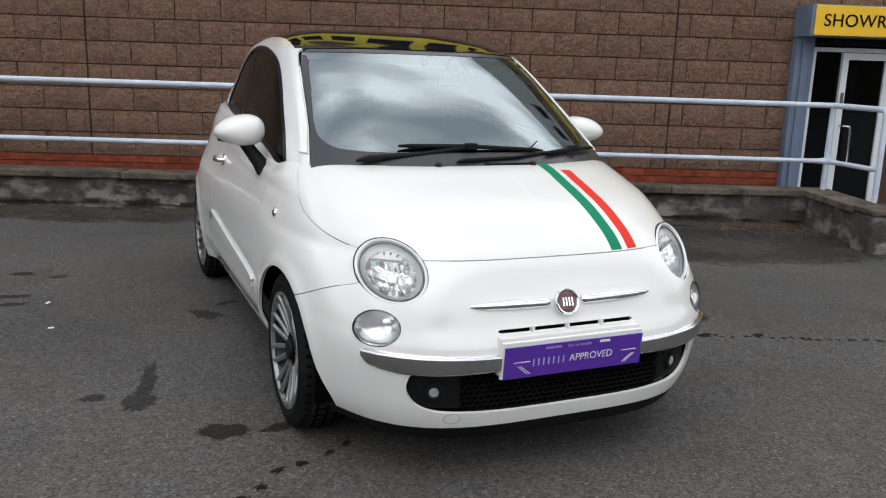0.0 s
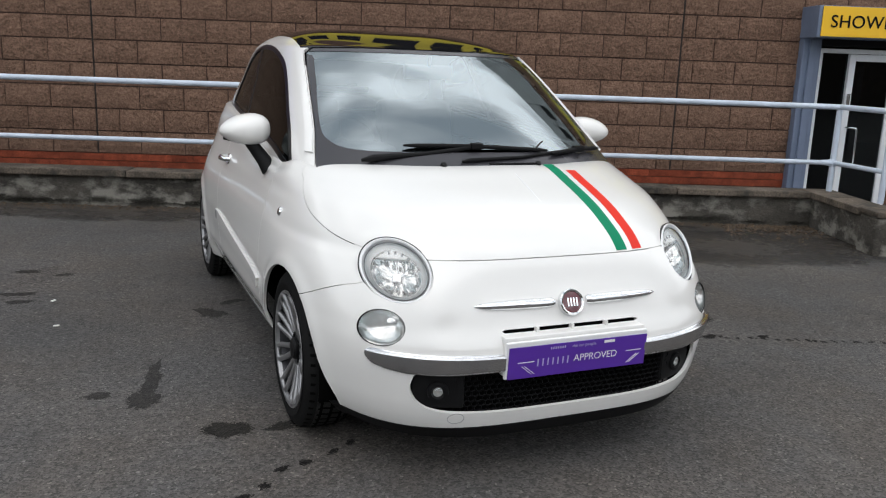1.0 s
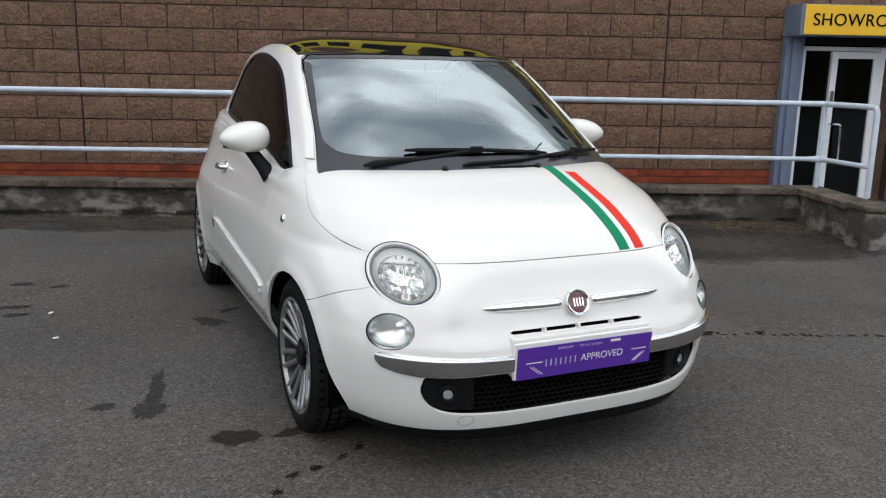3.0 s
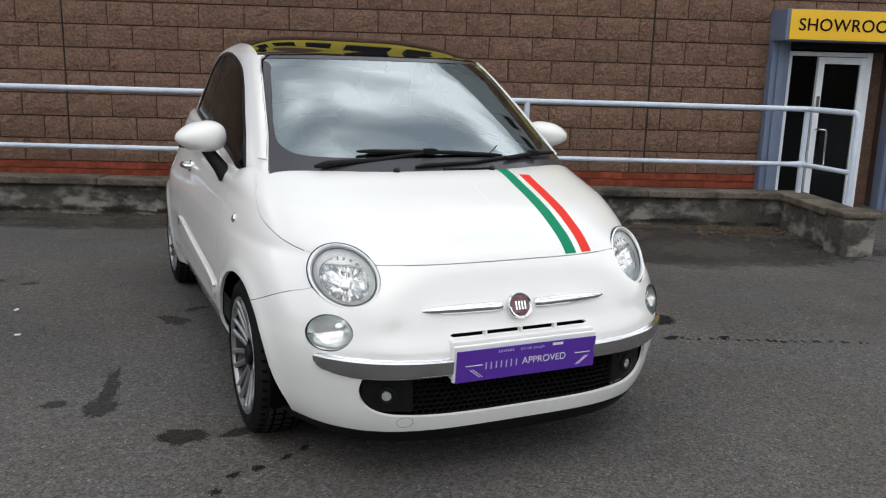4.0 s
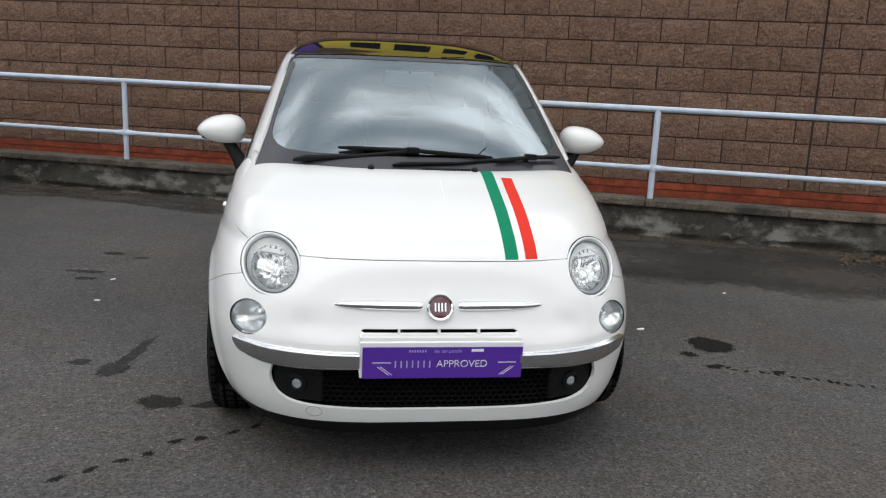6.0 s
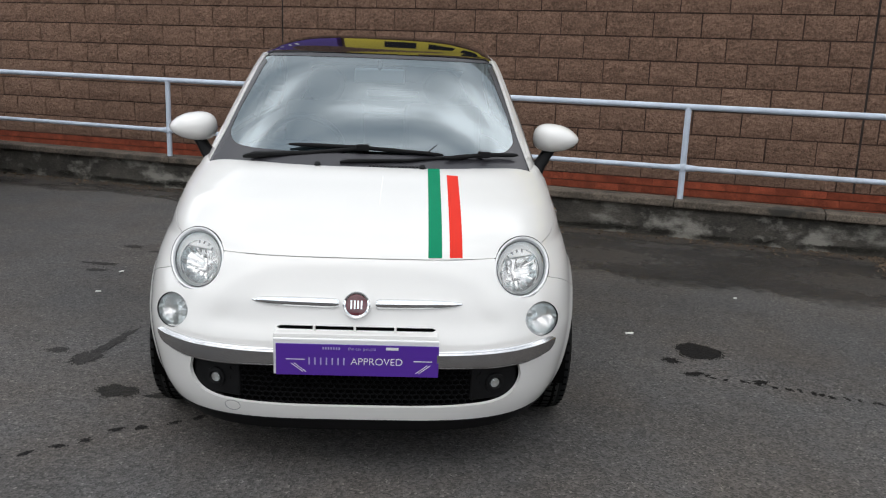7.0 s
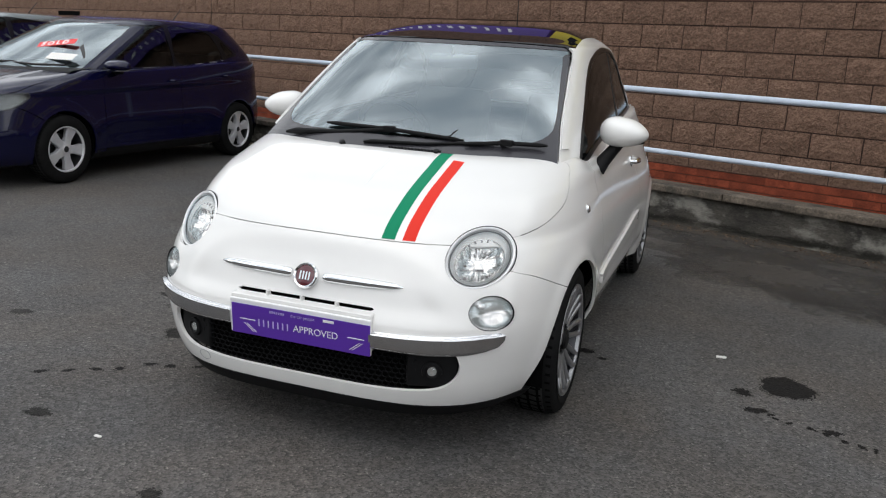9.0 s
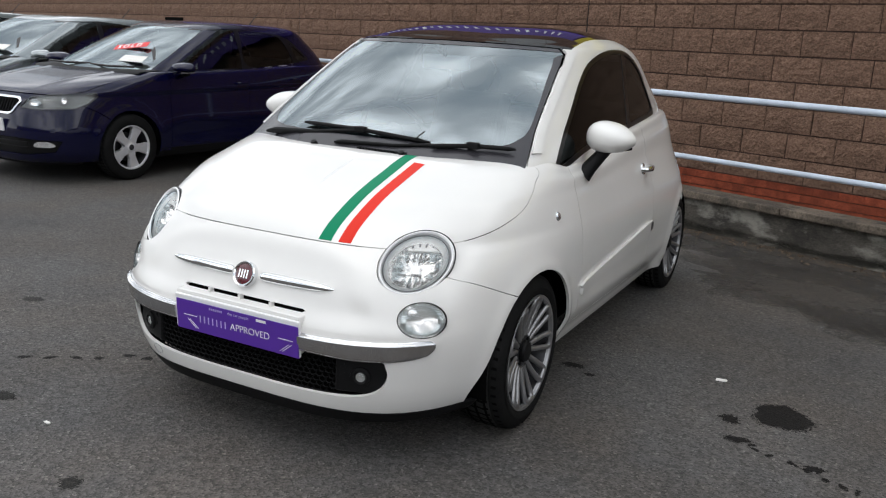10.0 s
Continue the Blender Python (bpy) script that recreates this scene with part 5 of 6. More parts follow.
    for i, x in enumerate((-0.0165, -0.0055, 0.0055, 0.0165)):
        part("badge_bar", bm_box(x - 0.0026, x + 0.0026, -0.014, 0.014, 0.005, 0.0078), M_CHROME, bd).matrix_local = m
    # plate
    pl = part("number_plate", bm_box(-0.266, 0.266, -0.006, 0.006, -0.062, 0.062, 0.004), M_PLATEWHITE, car, "white plate holder")
    pl.matrix_local = pose(0.003, -0.052, 0.428, 4, 0, 0)
    part("plinth", bm_box(-0.268, 0.262, 0.004, 0.05, -0.055, 0.075, 0.008), M_PAINT, pl)
    face = part("plate_face", bm_box(-0.257, 0.2655, -0.0095, -0.0065, -0.0615, 0.046, 0.0), M_PLATE, pl, "purple dealer show plate")
    lettering("APPROVED", 0.0345, 0.0005, M_PLATEWHITE, pl, pose(0.066, -0.0102, -0.012, 90, 0, 0), spacing=0.98, weight=-0.012)
    for i in range(7):
        x = -0.153 + 0.0185 * i
        part("name_bar", bm_box(x, x + 0.0045, -0.0104, -0.0096, -0.0245, 0.0), M_PLATEINK, pl)
        part("small_bar", bm_box(-0.108 + 0.0085 * i, -0.1035 + 0.0085 * i, -0.0104, -0.0096, 0.029, 0.037), M_PLATEINK, pl)
    lettering("the car people", 0.0155, 0.0004, M_PLATEINK, pl, pose(0.018, -0.0102, 0.033, 90, 0, 0), weight=-0.008)
    part("small_mark", bm_box(0.095, 0.135, -0.0106, -0.0096, 0.031, 0.040, 0.0), M_PLATEWHITE, pl)
    for x0, x1, z0, z1 in ((-0.225, -0.165, -0.008, -0.0055), (0.185, 0.245, -0.008, -0.0055)):
        part("thin_rule", bm_box(x0, x1, -0.0106, -0.0096, z0, z1), M_PLATEWHITE, pl)
    for x, a in ((-0.185, 38), (0.215, -38)):
        for o in (-0.005, 0.005):
            q = part("thin_rule", bm_box(-0.024, 0.024, -0.0005, 0.0005, -0.001, 0.001), M_PLATEWHITE, pl)
            q.matrix_local = pose(x + o, -0.0102, -0.035, 0, a, 0)
    ring = []
    for t in (2 * math.pi * i / 28 for i in range(28)):
        x, z = -0.405 + 0.026 * math.cos(t), 0.236 + 0.019 * math.sin(t)
        w, q = float(low.w(z)), float(low.fp(z))
        ring.append((x, low.yf - (low.yf - float(low.fy(z))) * (1 - (abs(x) / w) ** q) ** (1 / q) - 0.0002, z))
    part("tow_cover", bm_tube(ring, 0.0010, 6, closed=True), M_LAMPDARK, car)
    # tray and upright sheet in near-black, painting shade behind the grille
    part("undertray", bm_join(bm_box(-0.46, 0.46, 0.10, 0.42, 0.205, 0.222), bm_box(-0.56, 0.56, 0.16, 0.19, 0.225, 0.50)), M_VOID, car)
    # bonnet stripes
    for nm, a, b, mat, y1 in (("green_stripe", 0.0, 0.046, M_GREEN, 0.70), ("red_stripe", 0.072, 0.115, M_RED, 0.575)):
        lo = lambda v, a=a: v[:, 0] - (0.228 + a)
        hi = lambda v, b=b: (0.228 + b) - v[:, 0]
        panel(nm, low, [lambda v: bonnet_f(v) - 0.004, lo, hi, ahead(y1)], mat, car, lift=0.0012, thick=0.001)
    # fine pale line on the bonnet
    panel("bonnet_scratch", low, [lambda v: bonnet_f(v) - 0.004, lambda v: v[:, 0] - 0.052 - 0.02 * (v[:, 1] - 0.3), lambda v: 0.0545 + 0.02 * (v[:, 1] - 0.3) - v[:, 0], behind(0.33), ahead(0.54)], M_BULB, car, lift=0.0008, thick=0.0006, label="faint pale line")
    # cowl, wipers, jets
    cw, xs = [], np.linspace(-0.652, 0.652, 41)
    rear_edge = pchip((0, 0.22, 0.415, 0.655), (0.632, 0.636, 0.690, 0.836))
    for x in xs:
        yb = float(rear_edge(abs(x)))
        yw = float(top.fy(0.985)) + float(sag(x, 0.985)[0])
        cw += [(x, yb - 0.03, 0.925), (x, yb + 0.001, 0.951), (x, (yb + yw) / 2, 0.958), (x, max(yw, yb + 0.01) + 0.02, 0.972)]
    link_mesh("cowl", cw, [(4 * i + k, 4 * i + 4 + k, 4 * i + 5 + k, 4 * i + 1 + k) for i in range(40) for k in range(3)], M_BLACKTRIM, car, "black plastic cowl under the windscreen", True)
    for i in range(16):
        part("cowl_slat", bm_box(0.0 + i * 0.014, 0.008 + i * 0.014, 0.640, 0.668, 0.958, 0.965), M_SATIN, car)
    # arm: pivot, bend, joint; blade: two ends and the joint between them
    for arm, arm_r, blade in ((((-0.50, 0.668, 0.975), (-0.455, 0.675, 0.982), (-0.25, 0.70, 0.995), (-0.03, 0.713, 1.022)), (0.006, 0.014, 0.010, 0.008), ((-0.325, 0.722, 1.026), (-0.03, 0.712, 1.024), (0.29, 0.695, 1.006))),
                              (((-0.115, 0.652, 0.972), (-0.08, 0.655, 0.976), (0.15, 0.668, 0.984), (0.455, 0.705, 1.008)), (0.004, 0.009, 0.0065, 0.007), ((0.30, 0.675, 0.996), (0.455, 0.705, 1.008), (0.60, 0.785, 1.004)))):
        arm, blade = ([(x, y + 0.8 * float(sag(x, z)[0] - sag(x, z)[1]), z) for x, y, z in q] for q in (arm, blade))
        wp = part("wiper", bm_tube(arm, list(arm_r), 10), M_BLACKTRIM, car, "black wiper", smooth=True)
        fine = [tuple(Vector(blade[0]).lerp(Vector(blade[1]), k / 6)) for k in range(7)] + [tuple(Vector(blade[1]).lerp(Vector(blade[2]), k / 6)) for k in range(1, 7)]
        part("wiper_blade", bm_tube(fine, [0.004] + [0.0085] * 11 + [0.004], 10), M_BLACKTRIM, wp, smooth=True)
        part("blade_joint", bm_box(-0.026, 0.026, -0.013, 0.013, -0.012, 0.013, 0.006), M_BLACKTRIM, wp).matrix_local = pose(*blade[1])
    part("washer_spur", bm_tube([(0.225, 0.70, 1.012), (0.262, 0.705, 1.045)], 0.0028, 6), M_SATIN, car)
    for x in (-0.20, 0.207):
        part("washer_jet", bm_tube([(x, 0.640, 0.950), (x, 0.630, 0.968)], [0.015, 0.011], 10), M_BLACKTRIM, car, smooth=True)

    # cabin
    part("dashboard", bm_join(bm_box(-0.60, 0.60, 0.90, 1.30, 0.70, 0.935, 0.05, 4), bm_box(-0.55, -0.2, 1.12, 1.34, 0.86, 0.985, 0.04, 4)), M_DASH, car)
    part("cabin_floor", bm_box(-0.66, 0.66, 0.95, 3.1, 0.23, 0.30), M_VOID, car)
    for sx in (1, -1):
        st = part("front_seat", bm_box(-0.23, 0.23, -0.25, 0.25, -0.08, 0.08, 0.05, 4), M_SEAT, car, "dark cloth front seat")
        st.matrix_local = pose(0.34 * sx, 1.95, 0.52)
        bk = part("backrest", bm_box(-0.225, 0.225, -0.065, 0.065, -0.02, 0.60, 0.06, 4), M_SEATLIGHT, st)
        bk.matrix_local = pose(0, 0.25, 0.02, -16, 0, 0)
        hr = part("headrest", bm_lathe([(0.0, 0.04), (0.08, 0.034), (0.11, 0.0), (0.08, -0.034), (0.0, -0.04)], 28), M_SEATLIGHT, st, smooth=True)
        hr.matrix_local = pose(0, 0.43, 0.69, 74, 0, 0)
    part("rear_bench", bm_join(bm_box(-0.55, 0.55, 2.45, 2.85, 0.42, 0.58, 0.05, 3), bm_box(-0.55, 0.55, 2.80, 2.95, 0.50, 1.02, 0.05, 3)), M_SEAT, car)
    wh = part("steering_wheel", bm_tube([(0.18 * math.cos(t), 0.18 * math.sin(t), 0) for t in (2 * math.pi * i / 36 for i in range(36))], 0.016, 10, closed=True), M_SATIN, car, smooth=True)
    wh.matrix_local = pose(-0.35, 1.50, 0.93, -62, 0, 0)
    part("steering_hub", bm_join(bm_lathe([(0.0, 0.02), (0.05, 0.015), (0.06, -0.02)], 24), bm_box(-0.17, 0.17, -0.015, 0.015, -0.01, 0.006, 0.005)), M_SATIN, wh)
    # rear-view mirror: its bright reflection is a pale matt colour
    mrr = part("cabin_mirror", bm_box(-0.115, 0.115, -0.015, 0.015, -0.032, 0.032, 0.012, 3), M_LAMPGREY, car, "rear-view mirror, painted pale for its reflection")
    mrr.matrix_local = pose(0.008, 1.33, 1.293, 8, 0, 0)
    part("mirror_stem", bm_tube([(0.008, 1.325, 1.30), (0.008, 1.31, 1.36)], 0.009, 8), M_SATIN, mrr.parent)
    # added white bar: daylight seen through the rear window, put into colour
    part("shelf_strip", bm_box(-0.12, 0.20, 2.75, 2.77, 1.140, 1.172, 0.008), M_PLATEWHITE, car, "pale strip standing in for daylight through the rear window")
    part("headlining", bm_box(-0.44, 0.44, 1.62, 2.7, 1.385, 1.40, 0.004), M_DASH, car)
    return car


build_fiat()


# ---- the five-door hatchbacks parked alongside ----
def build_parked(m, paint, label, sold=False):
    car = empty("parked_car", m, label, "car", "cars parked in a row")
    AX = ((0.83, 0.300), (3.30, 0.300))
    RISE = pchip((1.0, 1.6, 2.4, 3.2, 3.9), (0.0, 0.01, 0.035, 0.075, 0.085))

    def warp(v):
        v = v.copy()
        x, y, z = v.T
        side = step(0.5, 0.75, np.abs(x))
        for cy, cz in AX:
            r = np.hypot(y - cy, z - cz)
            v[:, 0] += np.sign(x) * side * 0.010 * np.exp(-((r - 0.345) / 0.04) ** 2)
        crease = 0.80 + 0.02 * (y - 1)
        v[:, 0] -= np.sign(x) * side * 0.020 * step(crease + 0.006, crease - 0.05, z) * step(0.42, 0.70, z)
        v[:, 0] -= np.sign(x) * side * 0.018 * np.exp(-((z - 0.40) / 0.10) ** 2) * step(1.2, 1.5, y) * step(3.0, 2.7, y)
        # two raised lines along the bonnet
        v[:, 2] += 0.008 * np.exp(-((np.abs(x) - 0.40 - 0.08 * (y - 0.3)) / 0.035) ** 2) * step(0.80, 0.86, z) * step(1.2, 0.9, y)
        v[:, 2] += RISE(y) * step(0.78, 0.96, z)
        return v
    LOWF = [(.16, .10, .76, 3.5), (.20, .03, .82, 4.0), (.30, .0, .85, 4.2), (.45, .0, .862, 4.2), (.55, .015, .866, 4.0), (.65, .04, .866, 3.8), (.72, .075, .862, 3.6), (.78, .14, .857, 3.4),
            (.83, .28, .850, 3.4), (.88, .50, .840, 3.4), (.92, .74, .828, 3.3), (.95, .95, .815, 3.2), (.965, 1.05, .79, 3.2), (.97, 1.1, .73, 3.2)]
    LOWR = [(.16, 3.88, 4), (.3, 3.97, 4.4), (.5, 3.99, 4.5), (.7, 3.98, 4.5), (.9, 3.95, 4.5), (.97, 3.92, 4.5)]
    low_z = np.concatenate((np.arange(0.16, 0.619, 0.02), np.arange(0.62, 0.949, 0.010), [0.95, 0.957, 0.963, 0.967, 0.97]))
    low = Skin(LOWF, LOWR, 1.25, 2.9, low_z, 120, warp)
    GF = [(.93, .92, .795, 6), (1.0, 1.06, .770, 6), (1.1, 1.27, .735, 5.8), (1.2, 1.48, .70, 5.5), (1.3, 1.70, .660, 5), (1.37, 1.87, .628, 4.8), (1.42, 2.05, .585, 4.6), (1.45, 2.25, .50, 4.2), (1.467, 2.65, .05, 3.5)]
    GR = [(.93, 3.96, 6), (1.0, 3.94, 6), (1.1, 3.88, 6), (1.2, 3.78, 6), (1.3, 3.66, 6), (1.37, 3.57, 6), (1.42, 3.49, 5.5), (1.45, 3.3, 4.6), (1.467, 2.8, 3.6)]
    t = np.linspace(0, 1, 24)
    sag = screen_sag(GF, 2.7, 2.15)

    def gwarp(v):
        v = v.copy()
        even, plain = sag(v[:, 0], v[:, 2])
        v[:, 1] += (even - plain) * step(2.5, 2.3, v[:, 1])
        return v
    top = Skin(GF, GR, 2.7, 2.7, np.concatenate((np.arange(0.93, 1.36, 0.018), 1.36 + 0.107 * (1 - (1 - t) ** 2))), 120, gwarp)
    arch = [lambda v, c=c: np.where(np.abs(v[:, 0]) > 0.4, np.hypot(v[:, 1] - c[0], v[:, 2] - c[1]) - 0.330, 1.0) for c in AX]
    one_side = lambda sx: (lambda v: v[:, 0] * sx - 0.02)
    bon = inside_of([(0, -0.2), (0.60, -0.2), (0.66, 0.22), (0.745, 0.45), (0.765, 0.80), (0.755, 1.02), (0.5, 0.97), (0, 0.95), (-0.5, 0.97), (-0.755, 1.02), (-0.765, 0.80), (-0.745, 0.45), (-0.66, 0.22), (-0.60, -0.2)])
    bonnet_f = lambda v: np.minimum(bon(v[:, 0], v[:, 1]), v[:, 2] - 0.765)
    lamp_sd = inside_of([(0.385, 0.648), (0.60, 0.640), (0.758, 0.652), (0.785, 0.70), (0.792, 0.788), (0.62, 0.772), (0.455, 0.742)])
    lamp_f = lambda v: np.where(v[:, 1] < 0.55, lamp_sd(np.abs(v[:, 0]), v[:, 2]), -1)
    gr_sd = inside_of([(-0.36, 0.735), (-0.40, 0.70), (-0.33, 0.60), (-0.28, 0.585), (0.28, 0.585), (0.33, 0.60), (0.40, 0.70), (0.36, 0.735)])
    gr_f = lambda v: np.where(v[:, 1] < 0.5, gr_sd(v[:, 0], v[:, 2]), -1)
    in_sd = inside_of([(-0.74, 0.385), (-0.70, 0.285), (-0.5, 0.255), (0.5, 0.255), (0.70, 0.285), (0.74, 0.385), (0.4, 0.40), (-0.4, 0.40)])
    in_f = lambda v: np.where(v[:, 1] < 0.5, in_sd(v[:, 0], v[:, 2]), -1)
    g = 0.003
    bt = pchip((-0.1, 0.2, 0.35, 0.52, 0.7), (0.764, 0.762, 0.70, 0.62, 0.5))
    bump = lambda v: np.minimum(bt(v[:, 1]) - v[:, 2], 0.8 - v[:, 1])
    neg = lambda fd, k=0.0: (lambda v: -fd(v) - k)
    panel("front_bumper", low, [lambda v: 0.8 - v[:, 1], lambda v: bump(v) - g, neg(lamp_f), neg(gr_f), neg(in_f), arch[0], lambda v: v[:, 2] - 0.19], paint, car)
    panel("bonnet", low, [lambda v: bonnet_f(v) - g, neg(lamp_f)], paint, car)
    cowl_in = lambda v: np.where((v[:, 2] > 0.93) & (v[:, 1] > 0.8) & (v[:, 1] < 1.3), np.abs(v[:, 0]) - 0.75, 1.0)
    for sx in (1, -1):
        one = one_side(sx)
        panel("wing", low, [one, cowl_in, neg(bump, g), neg(bonnet_f, g), lambda v: 1.30 - g - v[:, 1], arch[0], neg(lamp_f), lambda v: v[:, 2] - 0.24], paint, car)
        panel("front_door", low, [one, lambda v: v[:, 1] - 1.30 - g, lambda v: 2.36 - g - v[:, 1], lambda v: v[:, 2] - 0.27], paint, car)
        panel("rear_door", low, [one, lambda v: v[:, 1] - 2.36 - g, lambda v: 3.22 - g - v[:, 1], lambda v: v[:, 2] - 0.27, lambda v: arch[1](v) - 0.03], paint, car)
        panel("quarter_panel", low, [one, lambda v: np.maximum(v[:, 1] - 3.22 - g, 0.027 - arch[1](v)), arch[1], lambda v: v[:, 1] - 2.8, lambda v: 3.75 - v[:, 1], lambda v: v[:, 2] - 0.24], paint, car)
        panel("sill", low, [one, lambda v: v[:, 1] - 1.0, lambda v: 3.1 - v[:, 1], lambda v: 0.266 - v[:, 2], *arch, lambda v: v[:, 2] - 0.18], M_BLACKTRIM, car)
        for k, (y, z) in enumerate(AX):
            build_wheel("wheel", car, wheel_pose(0.852 * sx, y, 0.300, sx > 0, 20 * k + 11, 0), 0.300, 0.19, 0.197, "five", sx)
            lin = bm_lathe([(0.0, 0.0), (0.334, 0.0), (0.334, 0.36)], 40, pose(0.47 * sx, y, z, 0, 90 * sx, 0))
            bmesh.ops.bisect_plane(lin, geom=lin.verts[:] + lin.edges[:] + lin.faces[:], plane_co=(0, 0, 0.2), plane_no=(0, 0, -1), clear_outer=True)
            part("arch_liner", lin, M_VOID, car)
        lm = panel("headlamp", low, [one, lambda v: lamp_f(v) - 0.002], M_CLEAR, car, lift=0.002, thick=0, label="clear swept-back headlamp")
        panel("lamp_housing", low, [one, lambda v: lamp_f(v) + 0.004], M_PARKLAMP, lm, lift=-0.022, thick=0)
        panel("lamp_border", low, [one, lamp_f, lambda v: 0.006 - lamp_f(v)], M_ALLOYDK, lm, lift=0.003, thick=0.004)
        part("reflector", bm_lathe([(0.036, 0.01), (0.03, -0.006), (0.0, -0.016)], 28, facing((0.53 * sx, 0.115, 0.695), (0.4 * sx, -0.9, 0.2)) @ Matrix.Diagonal((1.6, 0.8, 1, 1))), M_REFLECT, lm, smooth=True)
        part("reflector", bm_lathe([(0.026, 0.01), (0.02, -0.006), (0.0, -0.010)], 24, facing((0.735 * sx, 0.245, 0.725), (0.5 * sx, -0.85, 0.2))), M_REFLECT, lm, smooth=True)
        fg_sd = inside_of([(0.545 * sx, 0.325), (0.69 * sx, 0.325), (0.715 * sx, 0.35), (0.66 * sx, 0.378), (0.575 * sx, 0.372)])
        panel("fog_lamp", low, [lambda v: np.where(v[:, 1] < 0.5, fg_sd(v[:, 0], v[:, 2]), -1)], M_REFLECT, car, lift=-0.006, thick=0.01, label="small bright fog lamp")
        hd = [(0.858 * sx, 2.17, 0.862), (0.885 * sx, 2.19, 0.864), (0.885 * sx, 2.29, 0.868), (0.858 * sx, 2.31, 0.869)]
        part("door_handle", bm_tube(hd, 0.012, 8), paint, car, smooth=True)
        part("door_handle", bm_tube([(x, y + 0.86, z + 0.035) for x, y, z in hd], 0.012, 8), paint, car, smooth=True)
        mi = bmesh.new()
        bmesh.ops.create_uvsphere(mi, u_segments=20, v_segments=12, radius=1)
        for v in mi.verts:
            v.co = Vector((math.copysign(abs(v.co.x) ** 0.8, v.co.x) * 0.15, v.co.y * (0.13 if v.co.y < 0 else 0.03), math.copysign(abs(v.co.z) ** 0.8, v.co.z) * (0.058 if v.co.z > 0 else 0.040)))
        mi.transform(pose(0.93 * sx, 1.42, 1.01, 0, 0, -12 * sx))
        mo = part("door_mirror", mi, paint, car, smooth=True, sharp=80)
        part("mirror_strip", bm_tube([(0.81 * sx, 1.405, 0.972), (0.93 * sx, 1.36, 0.970), (1.04 * sx, 1.41, 0.978)], 0.007, 6), M_CHROME, mo, smooth=True)
        part("mirror_foot", bm_tube([(0.90 * sx, 1.47, 0.96), (0.80 * sx, 1.47, 0.945)], 0.025, 8), M_BLACKTRIM, mo, smooth=True)
        # side windows
        w_f = inside_of(closed_curve([(1.235, 0.985), (1.355, 1.075), (1.63, 1.26), (1.83, 1.345), (2.06, 1.375), (2.33, 1.388), (2.345, 1.30), (2.335, 1.02), (2.2, 1.005)], 4))
        w_r = inside_of(closed_curve([(2.43, 1.025), (2.42, 1.30), (2.44, 1.388), (2.70, 1.38), (3.0, 1.345), (3.10, 1.25), (3.16, 1.09), (3.05, 1.055)], 4))
        w_q = inside_of([(3.24, 1.09), (3.17, 1.29), (3.40, 1.13)])
        w_all = lambda v: np.where(np.abs(v[:, 0]) > 0.4, np.maximum(np.maximum(w_f(v[:, 1], v[:, 2]), w_r(v[:, 1], v[:, 2])), w_q(v[:, 1], v[:, 2])), -1)
        waist = inside_of([(1.28, 0.968), (2.4, 0.998), (3.2, 1.062), (3.2, 1.050), (2.4, 0.986), (1.28, 0.956)])
        panel("waist_strip", top, [one, lambda v: waist(v[:, 1], v[:, 2])], M_LAMPDARK, car, lift=0.004)
        for nm, w in (("front_door_window", w_f), ("rear_door_window", w_r), ("quarter_window", w_q)):
            panel(nm, top, [one, lambda v, w=w: w(v[:, 1], v[:, 2])], M_CARGLASS, car, lift=-0.004, thick=0)
    for sx in (1, -1):
        panel("pillar_trim", top, [one_side(sx), lambda v: np.where(np.abs(v[:, 0]) > 0.4, inside_of([(1.20, 0.97), (1.63, 1.285), (1.88, 1.372), (2.4, 1.402), (3.05, 1.36), (3.2, 1.31), (3.46, 1.11), (3.2, 1.065), (2.4, 1.0)])(v[:, 1], v[:, 2]), -1), neg(w_all)], M_SATIN, car, lift=0.001)
    scr = inside_of([(-0.70, 0.93), (0.70, 0.93), (0.685, 0.99), (0.635, 1.15), (0.585, 1.29), (0.545, 1.365), (0.4, 1.385), (-0.4, 1.385), (-0.545, 1.365), (-0.585, 1.29), (-0.635, 1.15), (-0.685, 0.99)])
    scr_f = lambda v: np.where(v[:, 1] < 2.4, scr(v[:, 0], v[:, 2]), -1)
    for sx in (1, -1):
        panel("screen_pillar", top, [lambda v: np.where(v[:, 1] < 2.15, -scr(v[:, 0], v[:, 2]) - 0.002, -1), lambda v: 0.055 + scr(v[:, 0], v[:, 2]), lambda v: 1.372 - v[:, 2], lambda v, sx=sx: v[:, 0] * sx - 0.45], paint, car, lift=0.001)
    bk = inside_of([(-0.55, 1.05), (0.55, 1.05), (0.5, 1.33), (-0.5, 1.33)])
    bk_f = lambda v: np.where(v[:, 1] > 3.2, bk(v[:, 0], v[:, 2]), -1)
    panel("roof", top, [neg(scr_f), neg(w_all), neg(bk_f)], paint, car)
    ws = panel("windscreen", top, [lambda v: scr_f(v) - 0.003], M_WIND, car, thick=0, label="windscreen reflecting pale sky")
    panel("rear_window", top, [lambda v: bk_f(v) - 0.003], M_CARGLASS, car, thick=0)
    panel("tailgate", low, [lambda v: v[:, 1] - 3.756, lambda v: v[:, 2] - 0.56], paint, car)
    panel("rear_bumper", low, [lambda v: v[:, 1] - 3.756, lambda v: 0.554 - v[:, 2], lambda v: v[:, 2] - 0.19], paint, car)
